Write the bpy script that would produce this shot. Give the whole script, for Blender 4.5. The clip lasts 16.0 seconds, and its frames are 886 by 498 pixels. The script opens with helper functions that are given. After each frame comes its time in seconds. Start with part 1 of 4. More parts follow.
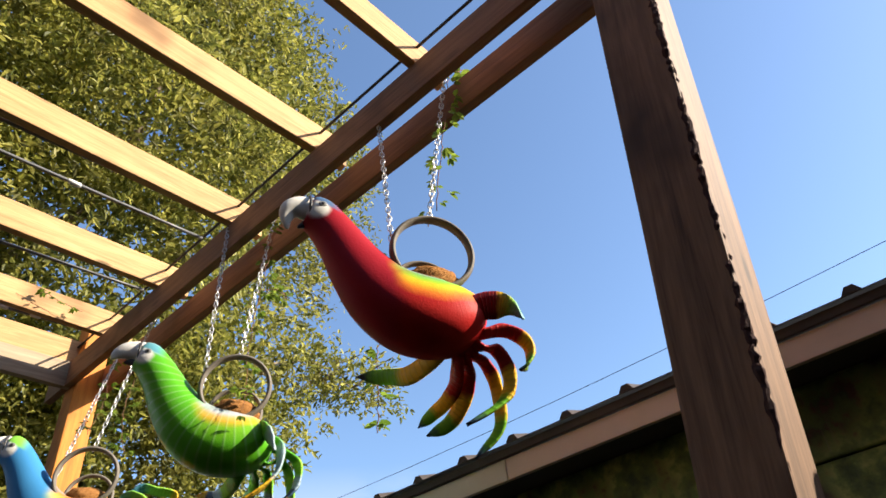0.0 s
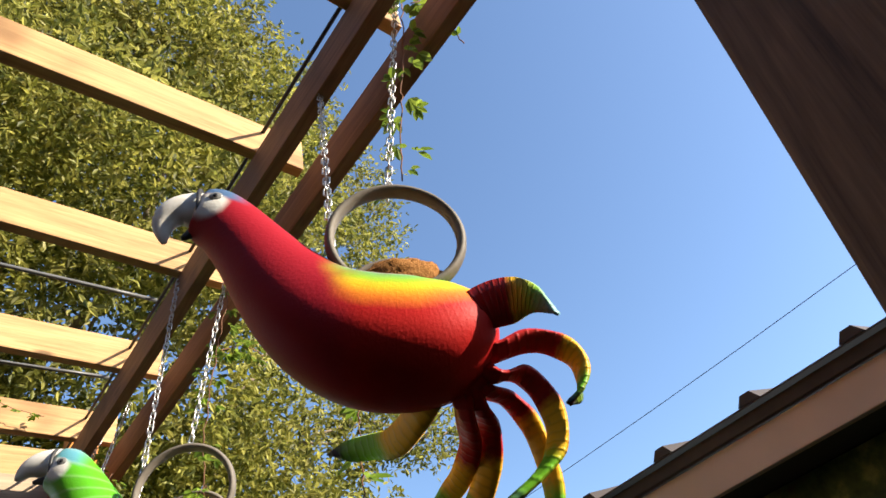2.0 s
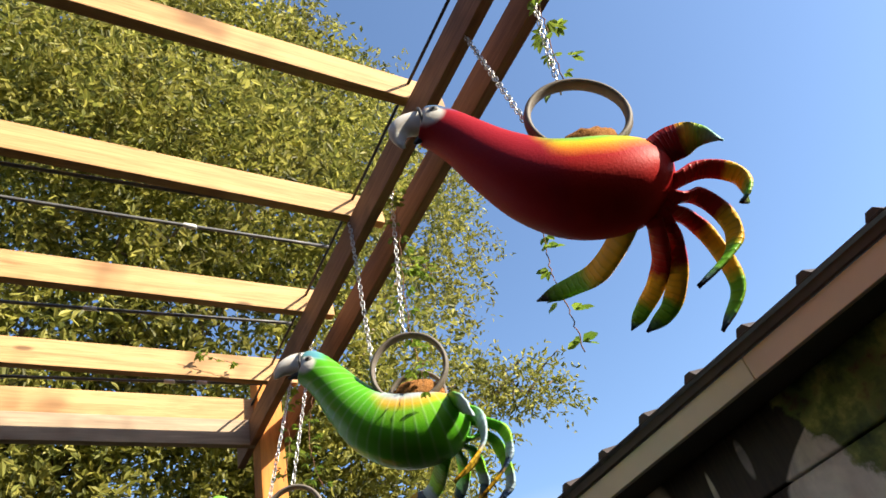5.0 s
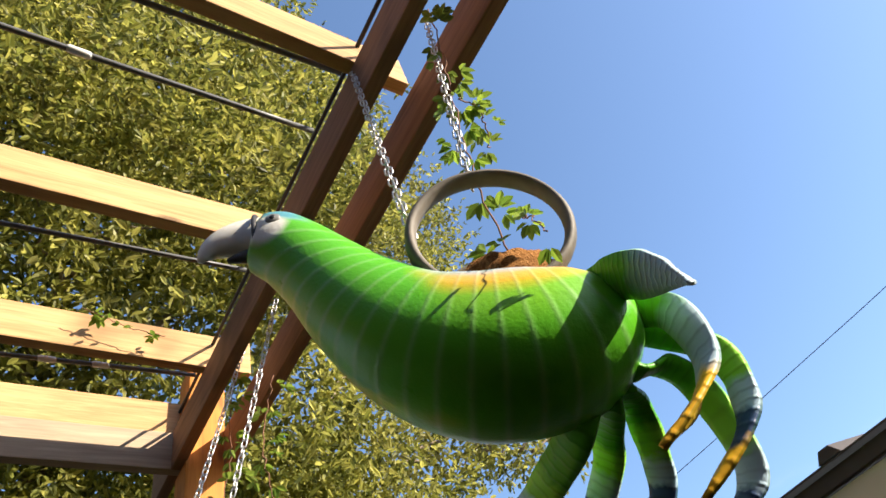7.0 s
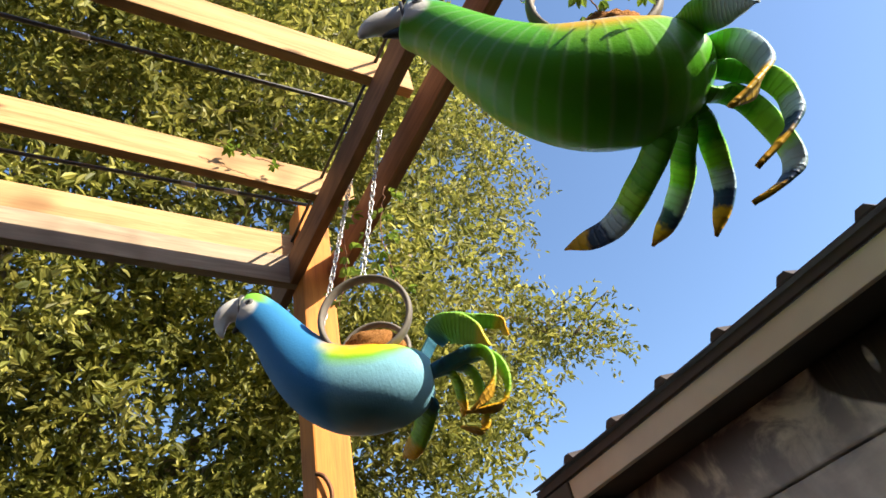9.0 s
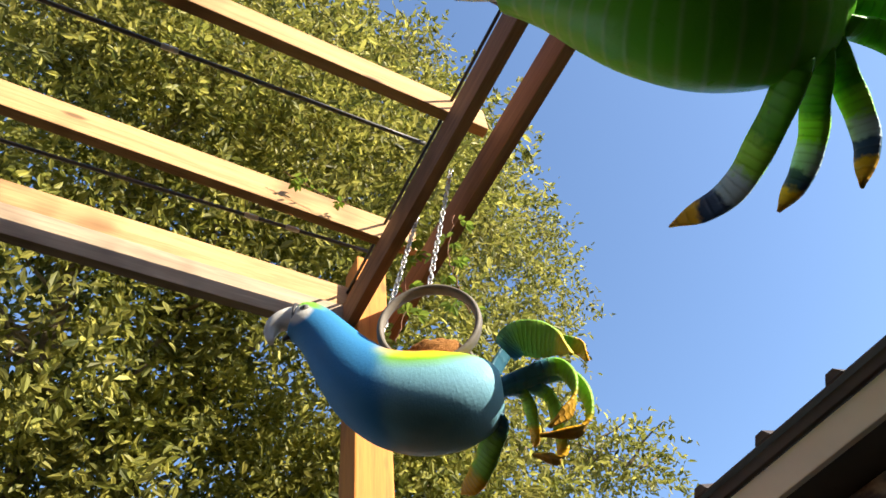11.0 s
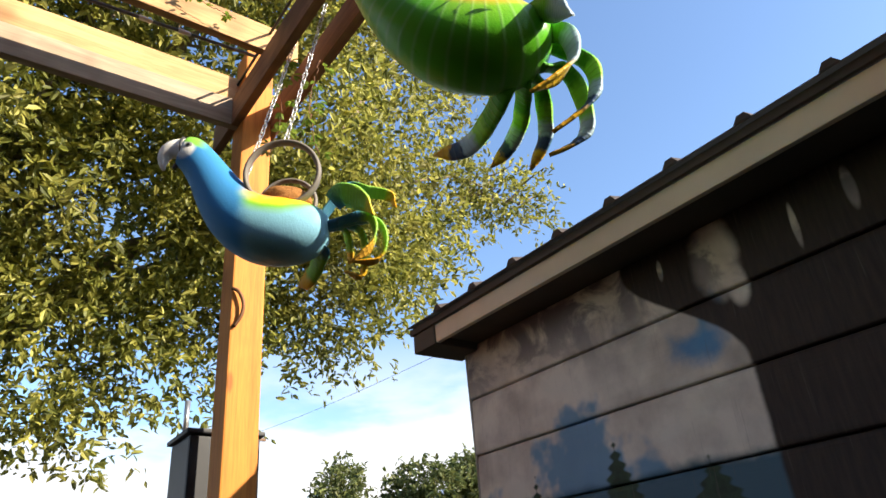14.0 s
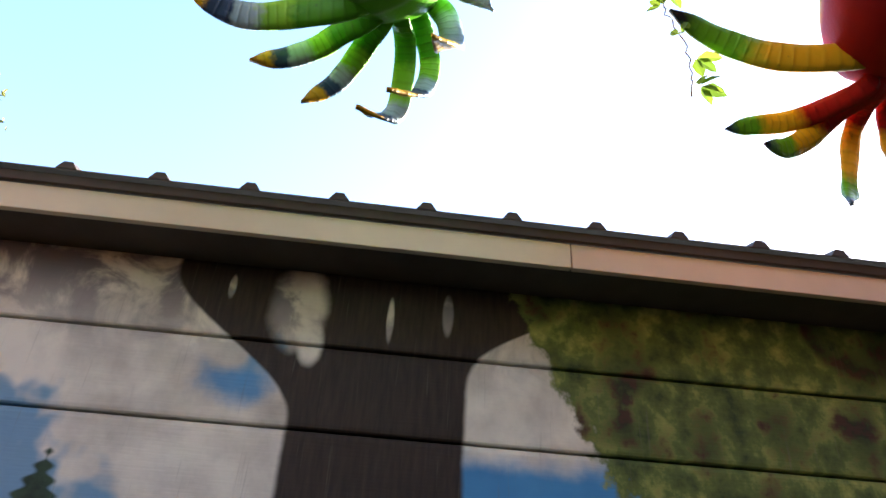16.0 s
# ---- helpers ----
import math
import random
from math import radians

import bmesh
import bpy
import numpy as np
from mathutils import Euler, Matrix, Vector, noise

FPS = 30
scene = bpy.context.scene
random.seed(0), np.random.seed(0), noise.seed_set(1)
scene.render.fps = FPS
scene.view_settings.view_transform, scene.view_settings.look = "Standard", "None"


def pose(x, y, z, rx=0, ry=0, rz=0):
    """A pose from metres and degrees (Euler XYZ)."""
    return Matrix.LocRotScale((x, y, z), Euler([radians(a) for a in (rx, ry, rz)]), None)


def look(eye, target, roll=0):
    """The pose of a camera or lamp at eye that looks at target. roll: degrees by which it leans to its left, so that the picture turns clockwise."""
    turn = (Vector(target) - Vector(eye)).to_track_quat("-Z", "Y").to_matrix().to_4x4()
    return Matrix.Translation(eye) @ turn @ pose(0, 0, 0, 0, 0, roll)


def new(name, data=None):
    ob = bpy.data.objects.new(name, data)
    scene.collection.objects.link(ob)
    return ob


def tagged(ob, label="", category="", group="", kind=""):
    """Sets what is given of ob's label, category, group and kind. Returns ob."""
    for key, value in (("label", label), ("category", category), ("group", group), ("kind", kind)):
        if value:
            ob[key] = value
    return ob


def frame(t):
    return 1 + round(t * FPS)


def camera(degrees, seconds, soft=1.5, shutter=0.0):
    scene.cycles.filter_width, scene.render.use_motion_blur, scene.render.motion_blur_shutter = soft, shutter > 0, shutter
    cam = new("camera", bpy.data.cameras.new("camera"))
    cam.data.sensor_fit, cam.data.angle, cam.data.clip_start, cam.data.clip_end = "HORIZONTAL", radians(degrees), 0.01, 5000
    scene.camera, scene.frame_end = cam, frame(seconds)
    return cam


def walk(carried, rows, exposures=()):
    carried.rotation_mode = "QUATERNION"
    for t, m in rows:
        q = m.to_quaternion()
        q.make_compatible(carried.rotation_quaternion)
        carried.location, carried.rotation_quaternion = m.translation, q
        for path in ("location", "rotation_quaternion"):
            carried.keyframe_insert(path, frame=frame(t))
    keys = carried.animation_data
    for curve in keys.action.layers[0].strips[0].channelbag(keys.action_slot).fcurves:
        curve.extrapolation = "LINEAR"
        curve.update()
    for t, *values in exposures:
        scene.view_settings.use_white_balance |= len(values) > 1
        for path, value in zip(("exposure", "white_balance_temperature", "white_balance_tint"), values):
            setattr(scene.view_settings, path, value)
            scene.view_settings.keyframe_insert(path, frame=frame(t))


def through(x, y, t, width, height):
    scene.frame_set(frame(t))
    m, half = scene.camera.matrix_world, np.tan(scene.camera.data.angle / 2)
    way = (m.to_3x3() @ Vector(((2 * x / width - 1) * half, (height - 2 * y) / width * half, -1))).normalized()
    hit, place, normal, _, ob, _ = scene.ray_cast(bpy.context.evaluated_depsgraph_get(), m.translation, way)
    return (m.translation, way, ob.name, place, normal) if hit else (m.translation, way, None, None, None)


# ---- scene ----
cam = camera(66.66, 16.0, soft=1.6)
PATH = [
    (0, look((-1.268, -1.731, 1.377), (-0.038, -0.750, 2.612), -7.17)),
    (0.5, look((-1.106, -1.697, 1.308), (0.010, -0.752, 2.673), -9.54)),
    (1, look((-0.969, -1.702, 1.473), (0.108, -0.645, 2.786), -11.40)),
    (1.5, look((-0.799, -1.536, 1.609), (0.239, -0.476, 2.951), -11.79)),
    (2, look((-0.704, -1.423, 1.709), (0.374, -0.405, 3.051), -14.88)),
    (2.5, look((-0.708, -1.461, 1.726), (0.384, -0.405, 3.028), -18.56)),
    (3, look((-0.708, -1.462, 1.722), (0.373, -0.395, 3.023), -18.56)),
    (3.5, look((-0.758, -1.456, 1.605), (0.232, -0.366, 2.958), -18.82)),
    (4, look((-0.930, -1.372, 1.444), (0.019, -0.249, 2.801), -19.63)),
    (4.2, look((-0.979, -1.489, 1.446), (-0.063, -0.294, 2.762), -16.94)),
    (4.5, look((-1.039, -1.449, 1.398), (-0.120, -0.294, 2.748), -17.40)),
    (4.7, look((-1.079, -1.423, 1.367), (-0.147, -0.250, 2.692), -17.86)),
    (6.8, look((-0.687, -0.328, 1.731), (0.222, 0.624, 3.238), -18.85)),
    (7, look((-0.658, -0.276, 1.802), (0.310, 0.688, 3.262), -20.36)),
    (7.5, look((-0.627, -0.255, 1.793), (0.425, 0.775, 3.146), -19.15)),
    (8, look((-0.650, -0.280, 1.715), (0.347, 0.904, 2.982), -15.39)),
    (8.5, look((-0.739, -0.250, 1.645), (0.255, 0.982, 2.868), -15.67)),
    (9, look((-0.840, -0.192, 1.438), (0.054, 1.028, 2.747), -14.16)),
    (9.2, look((-0.833, -0.146, 1.372), (-0.043, 1.085, 2.737), -11.21)),
    (11.3, look((-0.742, 0.136, 1.342), (-0.048, 1.112, 2.944), -7.78)),
    (11.5, look((-0.726, 0.037, 1.341), (0.012, 0.991, 2.936), -6.01)),
    (12, look((-0.777, -0.197, 1.316), (0.109, 0.748, 2.840), -8.61)),
    (12.5, look((-0.868, -0.394, 1.279), (0.166, 0.708, 2.589), -11.45)),
    (13, look((-0.890, -0.628, 1.266), (0.134, 0.635, 2.431), -12.45)),
    (13.5, look((-0.913, -0.727, 1.244), (0.133, 0.677, 2.211), -9.80)),
    (14, look((-0.920, -0.616, 1.246), (0.176, 0.780, 2.166), -5.43)),
    (14.5, look((-0.860, -0.408, 1.205), (0.504, 0.754, 2.094), -3.30)),
    (15, look((-0.831, -0.173, 1.272), (0.855, 0.496, 2.113), -0.76)),
    (15.5, look((-0.779, -0.018, 1.182), (0.930, -0.031, 2.220), 1.52)),
    (16, look((-0.858, 0.085, 1.261), (0.838, -0.061, 2.312), 3.66)),
]
EXPOSURES = [(0, 1.15), (3.5, 1.2), (9.0, 1.27), (11.5, 1.36), (14.6, 1.34), (15.1, 1.65), (15.5, 2.35), (16, 2.6)]
walk(cam, PATH, EXPOSURES)

# ---- light ----
SUN = Vector((1.0, -1.4, 0.98)).normalized()
world = bpy.data.worlds.new("world")
scene.world = world
world.use_nodes = True
wn, wl = world.node_tree.nodes, world.node_tree.links
wn.clear()
sky = wn.new("ShaderNodeTexSky")
sky.sky_type, sky.sun_disc = "NISHITA", False
sky.sun_elevation = math.asin(SUN.z)
sky.sun_rotation = math.atan2(SUN.x, SUN.y)
sky.air_density, sky.dust_density, sky.ozone_density = 1.0, 0.6, 3.0
wco = wn.new("ShaderNodeTexCoord")
wsep = wn.new("ShaderNodeSeparateXYZ")
wl.new(wco.outputs["Generated"], wsep.inputs[0])
low = wn.new("ShaderNodeMapRange")
low.inputs["From Min"].default_value, low.inputs["From Max"].default_value = 0.36, 0.16
wl.new(wsep.outputs["Z"], low.inputs["Value"])
wmap = wn.new("ShaderNodeMapping")
wmap.inputs["Scale"].default_value = (1.0, 1.0, 3.2)
wl.new(wco.outputs["Generated"], wmap.inputs[0])
puff = wn.new("ShaderNodeTexNoise")
puff.inputs["Scale"].default_value, puff.inputs["Detail"].default_value = 3.2, 7.0
wl.new(wmap.outputs[0], puff.inputs["Vector"])
bias = wn.new("ShaderNodeMath")
bias.operation = "MULTIPLY_ADD"
bias.inputs[1].default_value, bias.inputs[2].default_value = 0.22, 0.0
wl.new(low.outputs[0], bias.inputs[0])
both = wn.new("ShaderNodeMath")
wl.new(bias.outputs[0], both.inputs[0])
wl.new(puff.outputs["Fac"], both.inputs[1])
edge = wn.new("ShaderNodeMapRange")
edge.interpolation_type = "SMOOTHSTEP"
edge.inputs["From Min"].default_value, edge.inputs["From Max"].default_value = 0.56, 0.70
wl.new(both.outputs[0], edge.inputs["Value"])
cloudmix = wn.new("ShaderNodeMix")
cloudmix.data_type = "RGBA"
cloudmix.inputs["B"].default_value = (4.0, 3.95, 3.9, 1)
veil = wn.new("ShaderNodeMath")
veil.operation = "MULTIPLY"
wl.new(edge.outputs[0], veil.inputs[0])
wl.new(low.outputs[0], veil.inputs[1])
wl.new(veil.outputs[0], cloudmix.inputs["Factor"])
wl.new(sky.outputs[0], cloudmix.inputs["A"])
bg = wn.new("ShaderNodeBackground")
bg.inputs["Strength"].default_value = 0.13
wl.new(cloudmix.outputs["Result"], bg.inputs["Color"])
wout = wn.new("ShaderNodeOutputWorld")
wl.new(bg.outputs[0], wout.inputs[0])

sun_data = bpy.data.lights.new("sun", "SUN")
sun_data.energy, sun_data.angle, sun_data.color = 5.0, radians(0.5), (1.0, 0.89, 0.72)
sun = new("sun", sun_data)
sun.matrix_world = look(SUN * 30, (0, 0, 0))


# ---- materials ----
class Nodes:
    """A node material and short names for the nodes that it is built from."""

    def __init__(self, name, rough=0.6, metal=0.0, spec=0.4):
        self.mat = bpy.data.materials.new(name)
        self.mat.use_nodes = True
        self.t = self.mat.node_tree
        self.bsdf = self.t.nodes["Principled BSDF"]
        self.bsdf.inputs["Roughness"].default_value = rough
        self.bsdf.inputs["Metallic"].default_value = metal
        self.bsdf.inputs["Specular IOR Level"].default_value = spec

    def put(self, socket, value):
        if isinstance(value, bpy.types.NodeSocket):
            self.t.links.new(value, socket)
        elif value is not None:
            socket.default_value = value

    def math(self, op, a, b=None, c=None):
        n = self.t.nodes.new("ShaderNodeMath")
        n.operation = op
        for i, v in enumerate((a, b, c)):
            self.put(n.inputs[i], v)
        return n.outputs[0]

    def coords(self, kind="Object", scale=(1, 1, 1)):
        n = self.t.nodes.new("ShaderNodeTexCoord")
        m = self.t.nodes.new("ShaderNodeMapping")
        m.inputs["Scale"].default_value = scale
        self.t.links.new(n.outputs[kind], m.inputs[0])
        return m.outputs[0]

    def xyz(self, v):
        n = self.t.nodes.new("ShaderNodeSeparateXYZ")
        self.t.links.new(v, n.inputs[0])
        return n.outputs[0], n.outputs[1], n.outputs[2]

    def noise(self, v, scale, detail=4.0, rough=0.55, warp=0.0):
        n = self.t.nodes.new("ShaderNodeTexNoise")
        n.inputs["Scale"].default_value, n.inputs["Detail"].default_value = scale, detail
        n.inputs["Roughness"].default_value, n.inputs["Distortion"].default_value = rough, warp
        self.put(n.inputs["Vector"], v)
        return n.outputs["Fac"]

    def ramp(self, v, stops, smooth=False):
        n = self.t.nodes.new("ShaderNodeValToRGB")
        n.color_ramp.interpolation = "EASE" if smooth else "LINEAR"
        e = n.color_ramp.elements
        while len(e) < len(stops):
            e.new(0.5)
        for el, (p, c) in zip(e, stops):
            el.position = p
            el.color = (*c, 1) if len(c) == 3 else c
        self.put(n.inputs[0], v)
        return n.outputs[0]

    def step(self, v, lo, hi):
        n = self.t.nodes.new("ShaderNodeMapRange")
        n.interpolation_type = "SMOOTHSTEP"
        n.inputs["From Min"].default_value, n.inputs["From Max"].default_value = lo, hi
        self.put(n.inputs["Value"], v)
        return n.outputs[0]

    def mix(self, f, a, b, kind="MIX"):
        n = self.t.nodes.new("ShaderNodeMix")
        n.data_type, n.blend_type = "RGBA", kind
        self.put(n.inputs["Factor"], f)
        for s, v in (("A", a), ("B", b)):
            self.put(n.inputs[s], (*v, 1) if isinstance(v, tuple) and len(v) == 3 else v)
        return n.outputs["Result"]

    def done(self, color, bump=None, height=0.002, rough=None):
        self.put(self.bsdf.inputs["Base Color"], (*color, 1) if isinstance(color, tuple) and len(color) == 3 else color)
        if rough is not None:
            self.put(self.bsdf.inputs["Roughness"], rough)
        if bump is not None:
            n = self.t.nodes.new("ShaderNodeBump")
            n.inputs["Strength"].default_value, n.inputs["Distance"].default_value = 1.0, height
            self.put(n.inputs["Height"], bump)
            self.t.links.new(n.outputs[0], self.bsdf.inputs["Normal"])
        return self.mat

    def random(self):
        return self.t.nodes.new("ShaderNodeObjectInfo").outputs["Random"]


def wood(name, dark, light, knots=0.5):
    """Sawn softwood with the grain along the piece's own x."""
    n = Nodes(name, 0.72)
    shift = n.math("MULTIPLY", n.random(), 37.0)
    co = n.coords("Object", (1.0, 1.0, 1.0))
    add = n.t.nodes.new("ShaderNodeVectorMath")
    n.put(add.inputs[0], co)
    comb = n.t.nodes.new("ShaderNodeCombineXYZ")
    n.put(comb.inputs[0], shift)
    n.put(comb.inputs[1], shift)
    n.put(add.inputs[1], comb.outputs[0])
    st = n.t.nodes.new("ShaderNodeVectorMath")
    st.operation = "MULTIPLY"
    n.put(st.inputs[0], add.outputs[0])
    st.inputs[1].default_value = (0.9, 16.0, 16.0)
    rings = n.noise(st.outputs[0], 2.3, 5.0, 0.6, 0.9)
    fine = n.noise(st.outputs[0], 11.0, 4.0, 0.6)
    grain = n.math("ADD", n.math("MULTIPLY", rings, 0.75), n.math("MULTIPLY", fine, 0.35))
    c = n.ramp(grain, [(0.33, dark), (0.50, tuple(0.5 * (a + b) for a, b in zip(dark, light))), (0.68, light)])
    k = n.t.nodes.new("ShaderNodeTexVoronoi")
    k.inputs["Scale"].default_value = 1.0
    ks = n.t.nodes.new("ShaderNodeVectorMath")
    ks.operation = "MULTIPLY"
    n.put(ks.inputs[0], add.outputs[0])
    ks.inputs[1].default_value = (3.0, 9.0, 9.0)
    n.put(k.inputs["Vector"], ks.outputs[0])
    knot = n.step(k.outputs["Distance"], 0.16, 0.06)
    c = n.mix(n.math("MULTIPLY", knot, knots), c, tuple(0.32 * v for v in dark))
    stain = n.noise(add.outputs[0], 2.1, 3.0)
    c = n.mix(n.step(stain, 0.5, 0.72), c, tuple(0.6 * v for v in dark))
    return n.done(c, grain, 0.0012)


def plain(name, color, rough=0.6, metal=0.0, spec=0.4, vary=0.15, scale=30.0, height=0.0006):
    n = Nodes(name, rough, metal, spec)
    co = n.coords("Object")
    a, b = n.noise(co, scale, 5.0), n.noise(co, scale * 0.12, 3.0)
    f = n.math("ADD", n.math("MULTIPLY", a, 0.5), n.math("MULTIPLY", b, 0.5))
    c = n.ramp(f, [(0.3, tuple(v * (1 - vary) for v in color)), (0.7, tuple(min(1, v * (1 + vary)) for v in color))])
    return n.done(c, a, height)


WOOD_RAFTER = wood("rafter_pine", (0.34, 0.17, 0.06), (0.62, 0.37, 0.16), 0.8)
# beam colour is darkened to deepen the shade it stands in
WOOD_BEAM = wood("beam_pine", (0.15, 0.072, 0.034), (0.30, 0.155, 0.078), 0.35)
WOOD_POST = wood("post_pine", (0.42, 0.125, 0.014), (0.64, 0.24, 0.032), 0.6)
WOOD_OLD = wood("old_post_wood", (0.07, 0.036, 0.019), (0.23, 0.125, 0.066), 0.7)
WOOD_HEADER = wood("header_pine", (0.28, 0.20, 0.13), (0.48, 0.36, 0.24), 0.2)
STEEL = plain("galvanised_chain_steel", (0.55, 0.53, 0.50), 0.34, 0.9, 0.5, 0.2, 60)
CABLE = plain("grey_cable_sheath", (0.11, 0.11, 0.11), 0.45, 0, 0.5, 0.3, 40)
CONNECTOR = plain("white_connector_plastic", (0.75, 0.75, 0.74), 0.4, 0, 0.5, 0.05)
ROOF_METAL = plain("brown_roof_steel", (0.06, 0.046, 0.039), 0.6, 0.0, 0.25, 0.25, 14)
FASCIA = plain("cream_fascia_paint", (0.66, 0.57, 0.44), 0.6, 0, 0.4, 0.10, 9)
SOFFIT = plain("soffit_board_paint", (0.10, 0.085, 0.07), 0.8, 0, 0.3, 0.2, 9)
BLACK = plain("black_powder_coat", (0.018, 0.018, 0.02), 0.5, 0, 0.4, 0.2, 20)


def coir_material():
    n = Nodes("coir_fibre", 0.95, 0, 0.1)
    co = n.coords("Object", (1, 1, 1))
    f = n.noise(co, 130.0, 6.0, 0.7, 1.5)
    g = n.noise(co, 18.0, 3.0)
    c = n.ramp(f, [(0.3, (0.16, 0.062, 0.018)), (0.55, (0.42, 0.19, 0.06)), (0.75, (0.62, 0.32, 0.12))])
    c = n.mix(n.step(g, 0.55, 0.75), c, (0.2, 0.09, 0.03))
    return n.done(c, f, 0.006)


COIR = coir_material()
RUBBER = plain("bare_tyre_rubber", (0.17, 0.145, 0.115), 0.62, 0, 0.35, 0.3, 40, 0.0008)


def leaf_material(name, dark, mid, light, through=0.35):
    """Leaves: colour by island, some light passing through."""
    n = Nodes(name, 0.5, 0, 0.35)
    geo = n.t.nodes.new("ShaderNodeNewGeometry")
    c = n.ramp(geo.outputs["Random Per Island"], [(0.0, dark), (0.45, mid), (0.85, light), (1.0, tuple(min(1, v * 1.5) for v in light))])
    patch = n.noise(n.coords("Object"), 1.1, 3.0)
    c = n.mix(n.math("MULTIPLY", n.step(patch, 0.45, 0.7), 0.45), c, (0.16, 0.12, 0.045))
    n.done(c)
    tr = n.t.nodes.new("ShaderNodeBsdfTranslucent")
    n.put(tr.inputs["Color"], c)
    mx = n.t.nodes.new("ShaderNodeMixShader")
    mx.inputs[0].default_value = through
    n.t.links.new(n.bsdf.outputs[0], mx.inputs[1])
    n.t.links.new(tr.outputs[0], mx.inputs[2])
    n.t.links.new(mx.outputs[0], n.t.nodes["Material Output"].inputs[0])
    return n.mat


OAK_LEAF = leaf_material("oak_leaf", (0.09, 0.105, 0.025), (0.26, 0.27, 0.05), (0.46, 0.43, 0.10), 0.5)
VINE_LEAF = leaf_material("vine_leaf", (0.07, 0.13, 0.02), (0.16, 0.27, 0.03), (0.30, 0.42, 0.05), 0.45)
FAR_LEAF = leaf_material("far_leaf", (0.05, 0.07, 0.02), (0.10, 0.13, 0.04), (0.18, 0.20, 0.06))
BARK = plain("oak_bark", (0.24, 0.19, 0.13), 0.9, 0, 0.2, 0.45, 16, 0.01)
STEM = plain("vine_stem", (0.20, 0.10, 0.06), 0.8, 0, 0.2, 0.3, 60)


# ---- mesh helpers ----
def mesh_object(name, bm, material, smooth=True):
    me = bpy.data.meshes.new(name)
    bm.to_mesh(me)
    bm.free()
    for p in me.polygons:
        p.use_smooth = smooth
    me.materials.append(material)
    return new(name, me)


def part(name, bm, material, parent, label="", smooth=True):
    ob = mesh_object(name, bm, material, smooth)
    ob.parent = parent
    if label:
        tagged(ob, label)
    return ob


def raw(name, verts, faces, material, smooth=False):
    me = bpy.data.meshes.new(name)
    me.from_pydata(verts, [], faces)
    me.materials.append(material)
    for p in me.polygons:
        p.use_smooth = smooth
    return new(name, me)


def box(bm, lo, hi, bevel=0.0):
    made = bmesh.ops.create_cube(bm, size=1.0)["verts"]
    c, s = [(a + b) / 2 for a, b in zip(lo, hi)], [b - a for a, b in zip(lo, hi)]
    for v in made:
        v.co = Vector((v.co.x * s[0] + c[0], v.co.y * s[1] + c[1], v.co.z * s[2] + c[2]))
    if bevel:
        edges = list({e for v in made for e in v.link_edges})
        bmesh.ops.bevel(bm, geom=edges, offset=bevel, segments=2, affect="EDGES", profile=0.6)
    return bm


def board(length, wide, high, bow=0.0, bevel=0.004, seed=0):
    """Sawn timber along x from 0, centred in y, from z 0 up, with a slight bow."""
    bm = box(bmesh.new(), (0, -wide / 2, 0), (length, wide / 2, high), bevel)
    bmesh.ops.bisect_plane(bm, geom=bm.verts[:] + bm.edges[:] + bm.faces[:], plane_co=(length * 0.33, 0, 0), plane_no=(1, 0, 0))
    bmesh.ops.bisect_plane(bm, geom=bm.verts[:] + bm.edges[:] + bm.faces[:], plane_co=(length * 0.66, 0, 0), plane_no=(1, 0, 0))
    for v in bm.verts:
        t = v.co.x / length
        v.co.y += bow * math.sin(math.pi * t) + 0.0015 * math.sin(9 * t + seed)
        v.co.z += 0.002 * math.sin(5 * t + 2 * seed)
    return bm


def tube(bm, points, radii, sides=8, close=True):
    """A round tube along points with a radius at each."""
    rings, pts = [], [Vector(p) for p in points]
    up = Vector((0.31, 0.22, 0.93))
    for i, p in enumerate(pts):
        d = (pts[min(i + 1, len(pts) - 1)] - pts[max(i - 1, 0)]).normalized()
        a = d.cross(up)
        a = a.normalized() if a.length > 1e-4 else d.orthogonal().normalized()
        b = d.cross(a)
        rings.append([bm.verts.new(p + radii[i] * (math.cos(k * math.tau / sides) * a + math.sin(k * math.tau / sides) * b)) for k in range(sides)])
    for r, q in zip(rings, rings[1:]):
        for k in range(sides):
            bm.faces.new((r[k], r[(k + 1) % sides], q[(k + 1) % sides], q[k]))
    if close:
        bm.faces.new(rings[0][::-1])
        bm.faces.new(rings[-1])
    return bm


def bezier(p, n):
    out = []
    for i in range(n + 1):
        t = i / n
        a, b, c, d = (Vector(q) for q in p)
        out.append((1 - t) ** 3 * a + 3 * t * (1 - t) ** 2 * b + 3 * t * t * (1 - t) * c + t**3 * d)
    return out


def spline(p, n):
    """A smooth line through all the points."""
    q = [Vector(a) for a in p]
    q = [2 * q[0] - q[1]] + q + [2 * q[-1] - q[-2]]
    out = []
    for i in range(1, len(q) - 2):
        a, b, c, d = q[i - 1 : i + 3]
        for k in range(n):
            t = k / n
            out.append(0.5 * (2 * b + (c - a) * t + (2 * a - 5 * b + 4 * c - d) * t * t + (3 * b - a - 3 * c + d) * t**3))
    return out + [q[-2]]


# ---- ground ----
def ground_material():
    n = Nodes("dry_grass_ground", 0.95, 0, 0.1)
    co = n.coords("Object")
    a, b = n.noise(co, 6.0, 6.0), n.noise(co, 0.4, 4.0)
    # unseen soil, its colour kept very dark to cut bounced light
    c = n.ramp(a, [(0.3, (0.012, 0.013, 0.007)), (0.7, (0.030, 0.029, 0.016))])
    c = n.mix(n.step(b, 0.45, 0.6), c, (0.035, 0.028, 0.02))
    return n.done(c, a, 0.03)


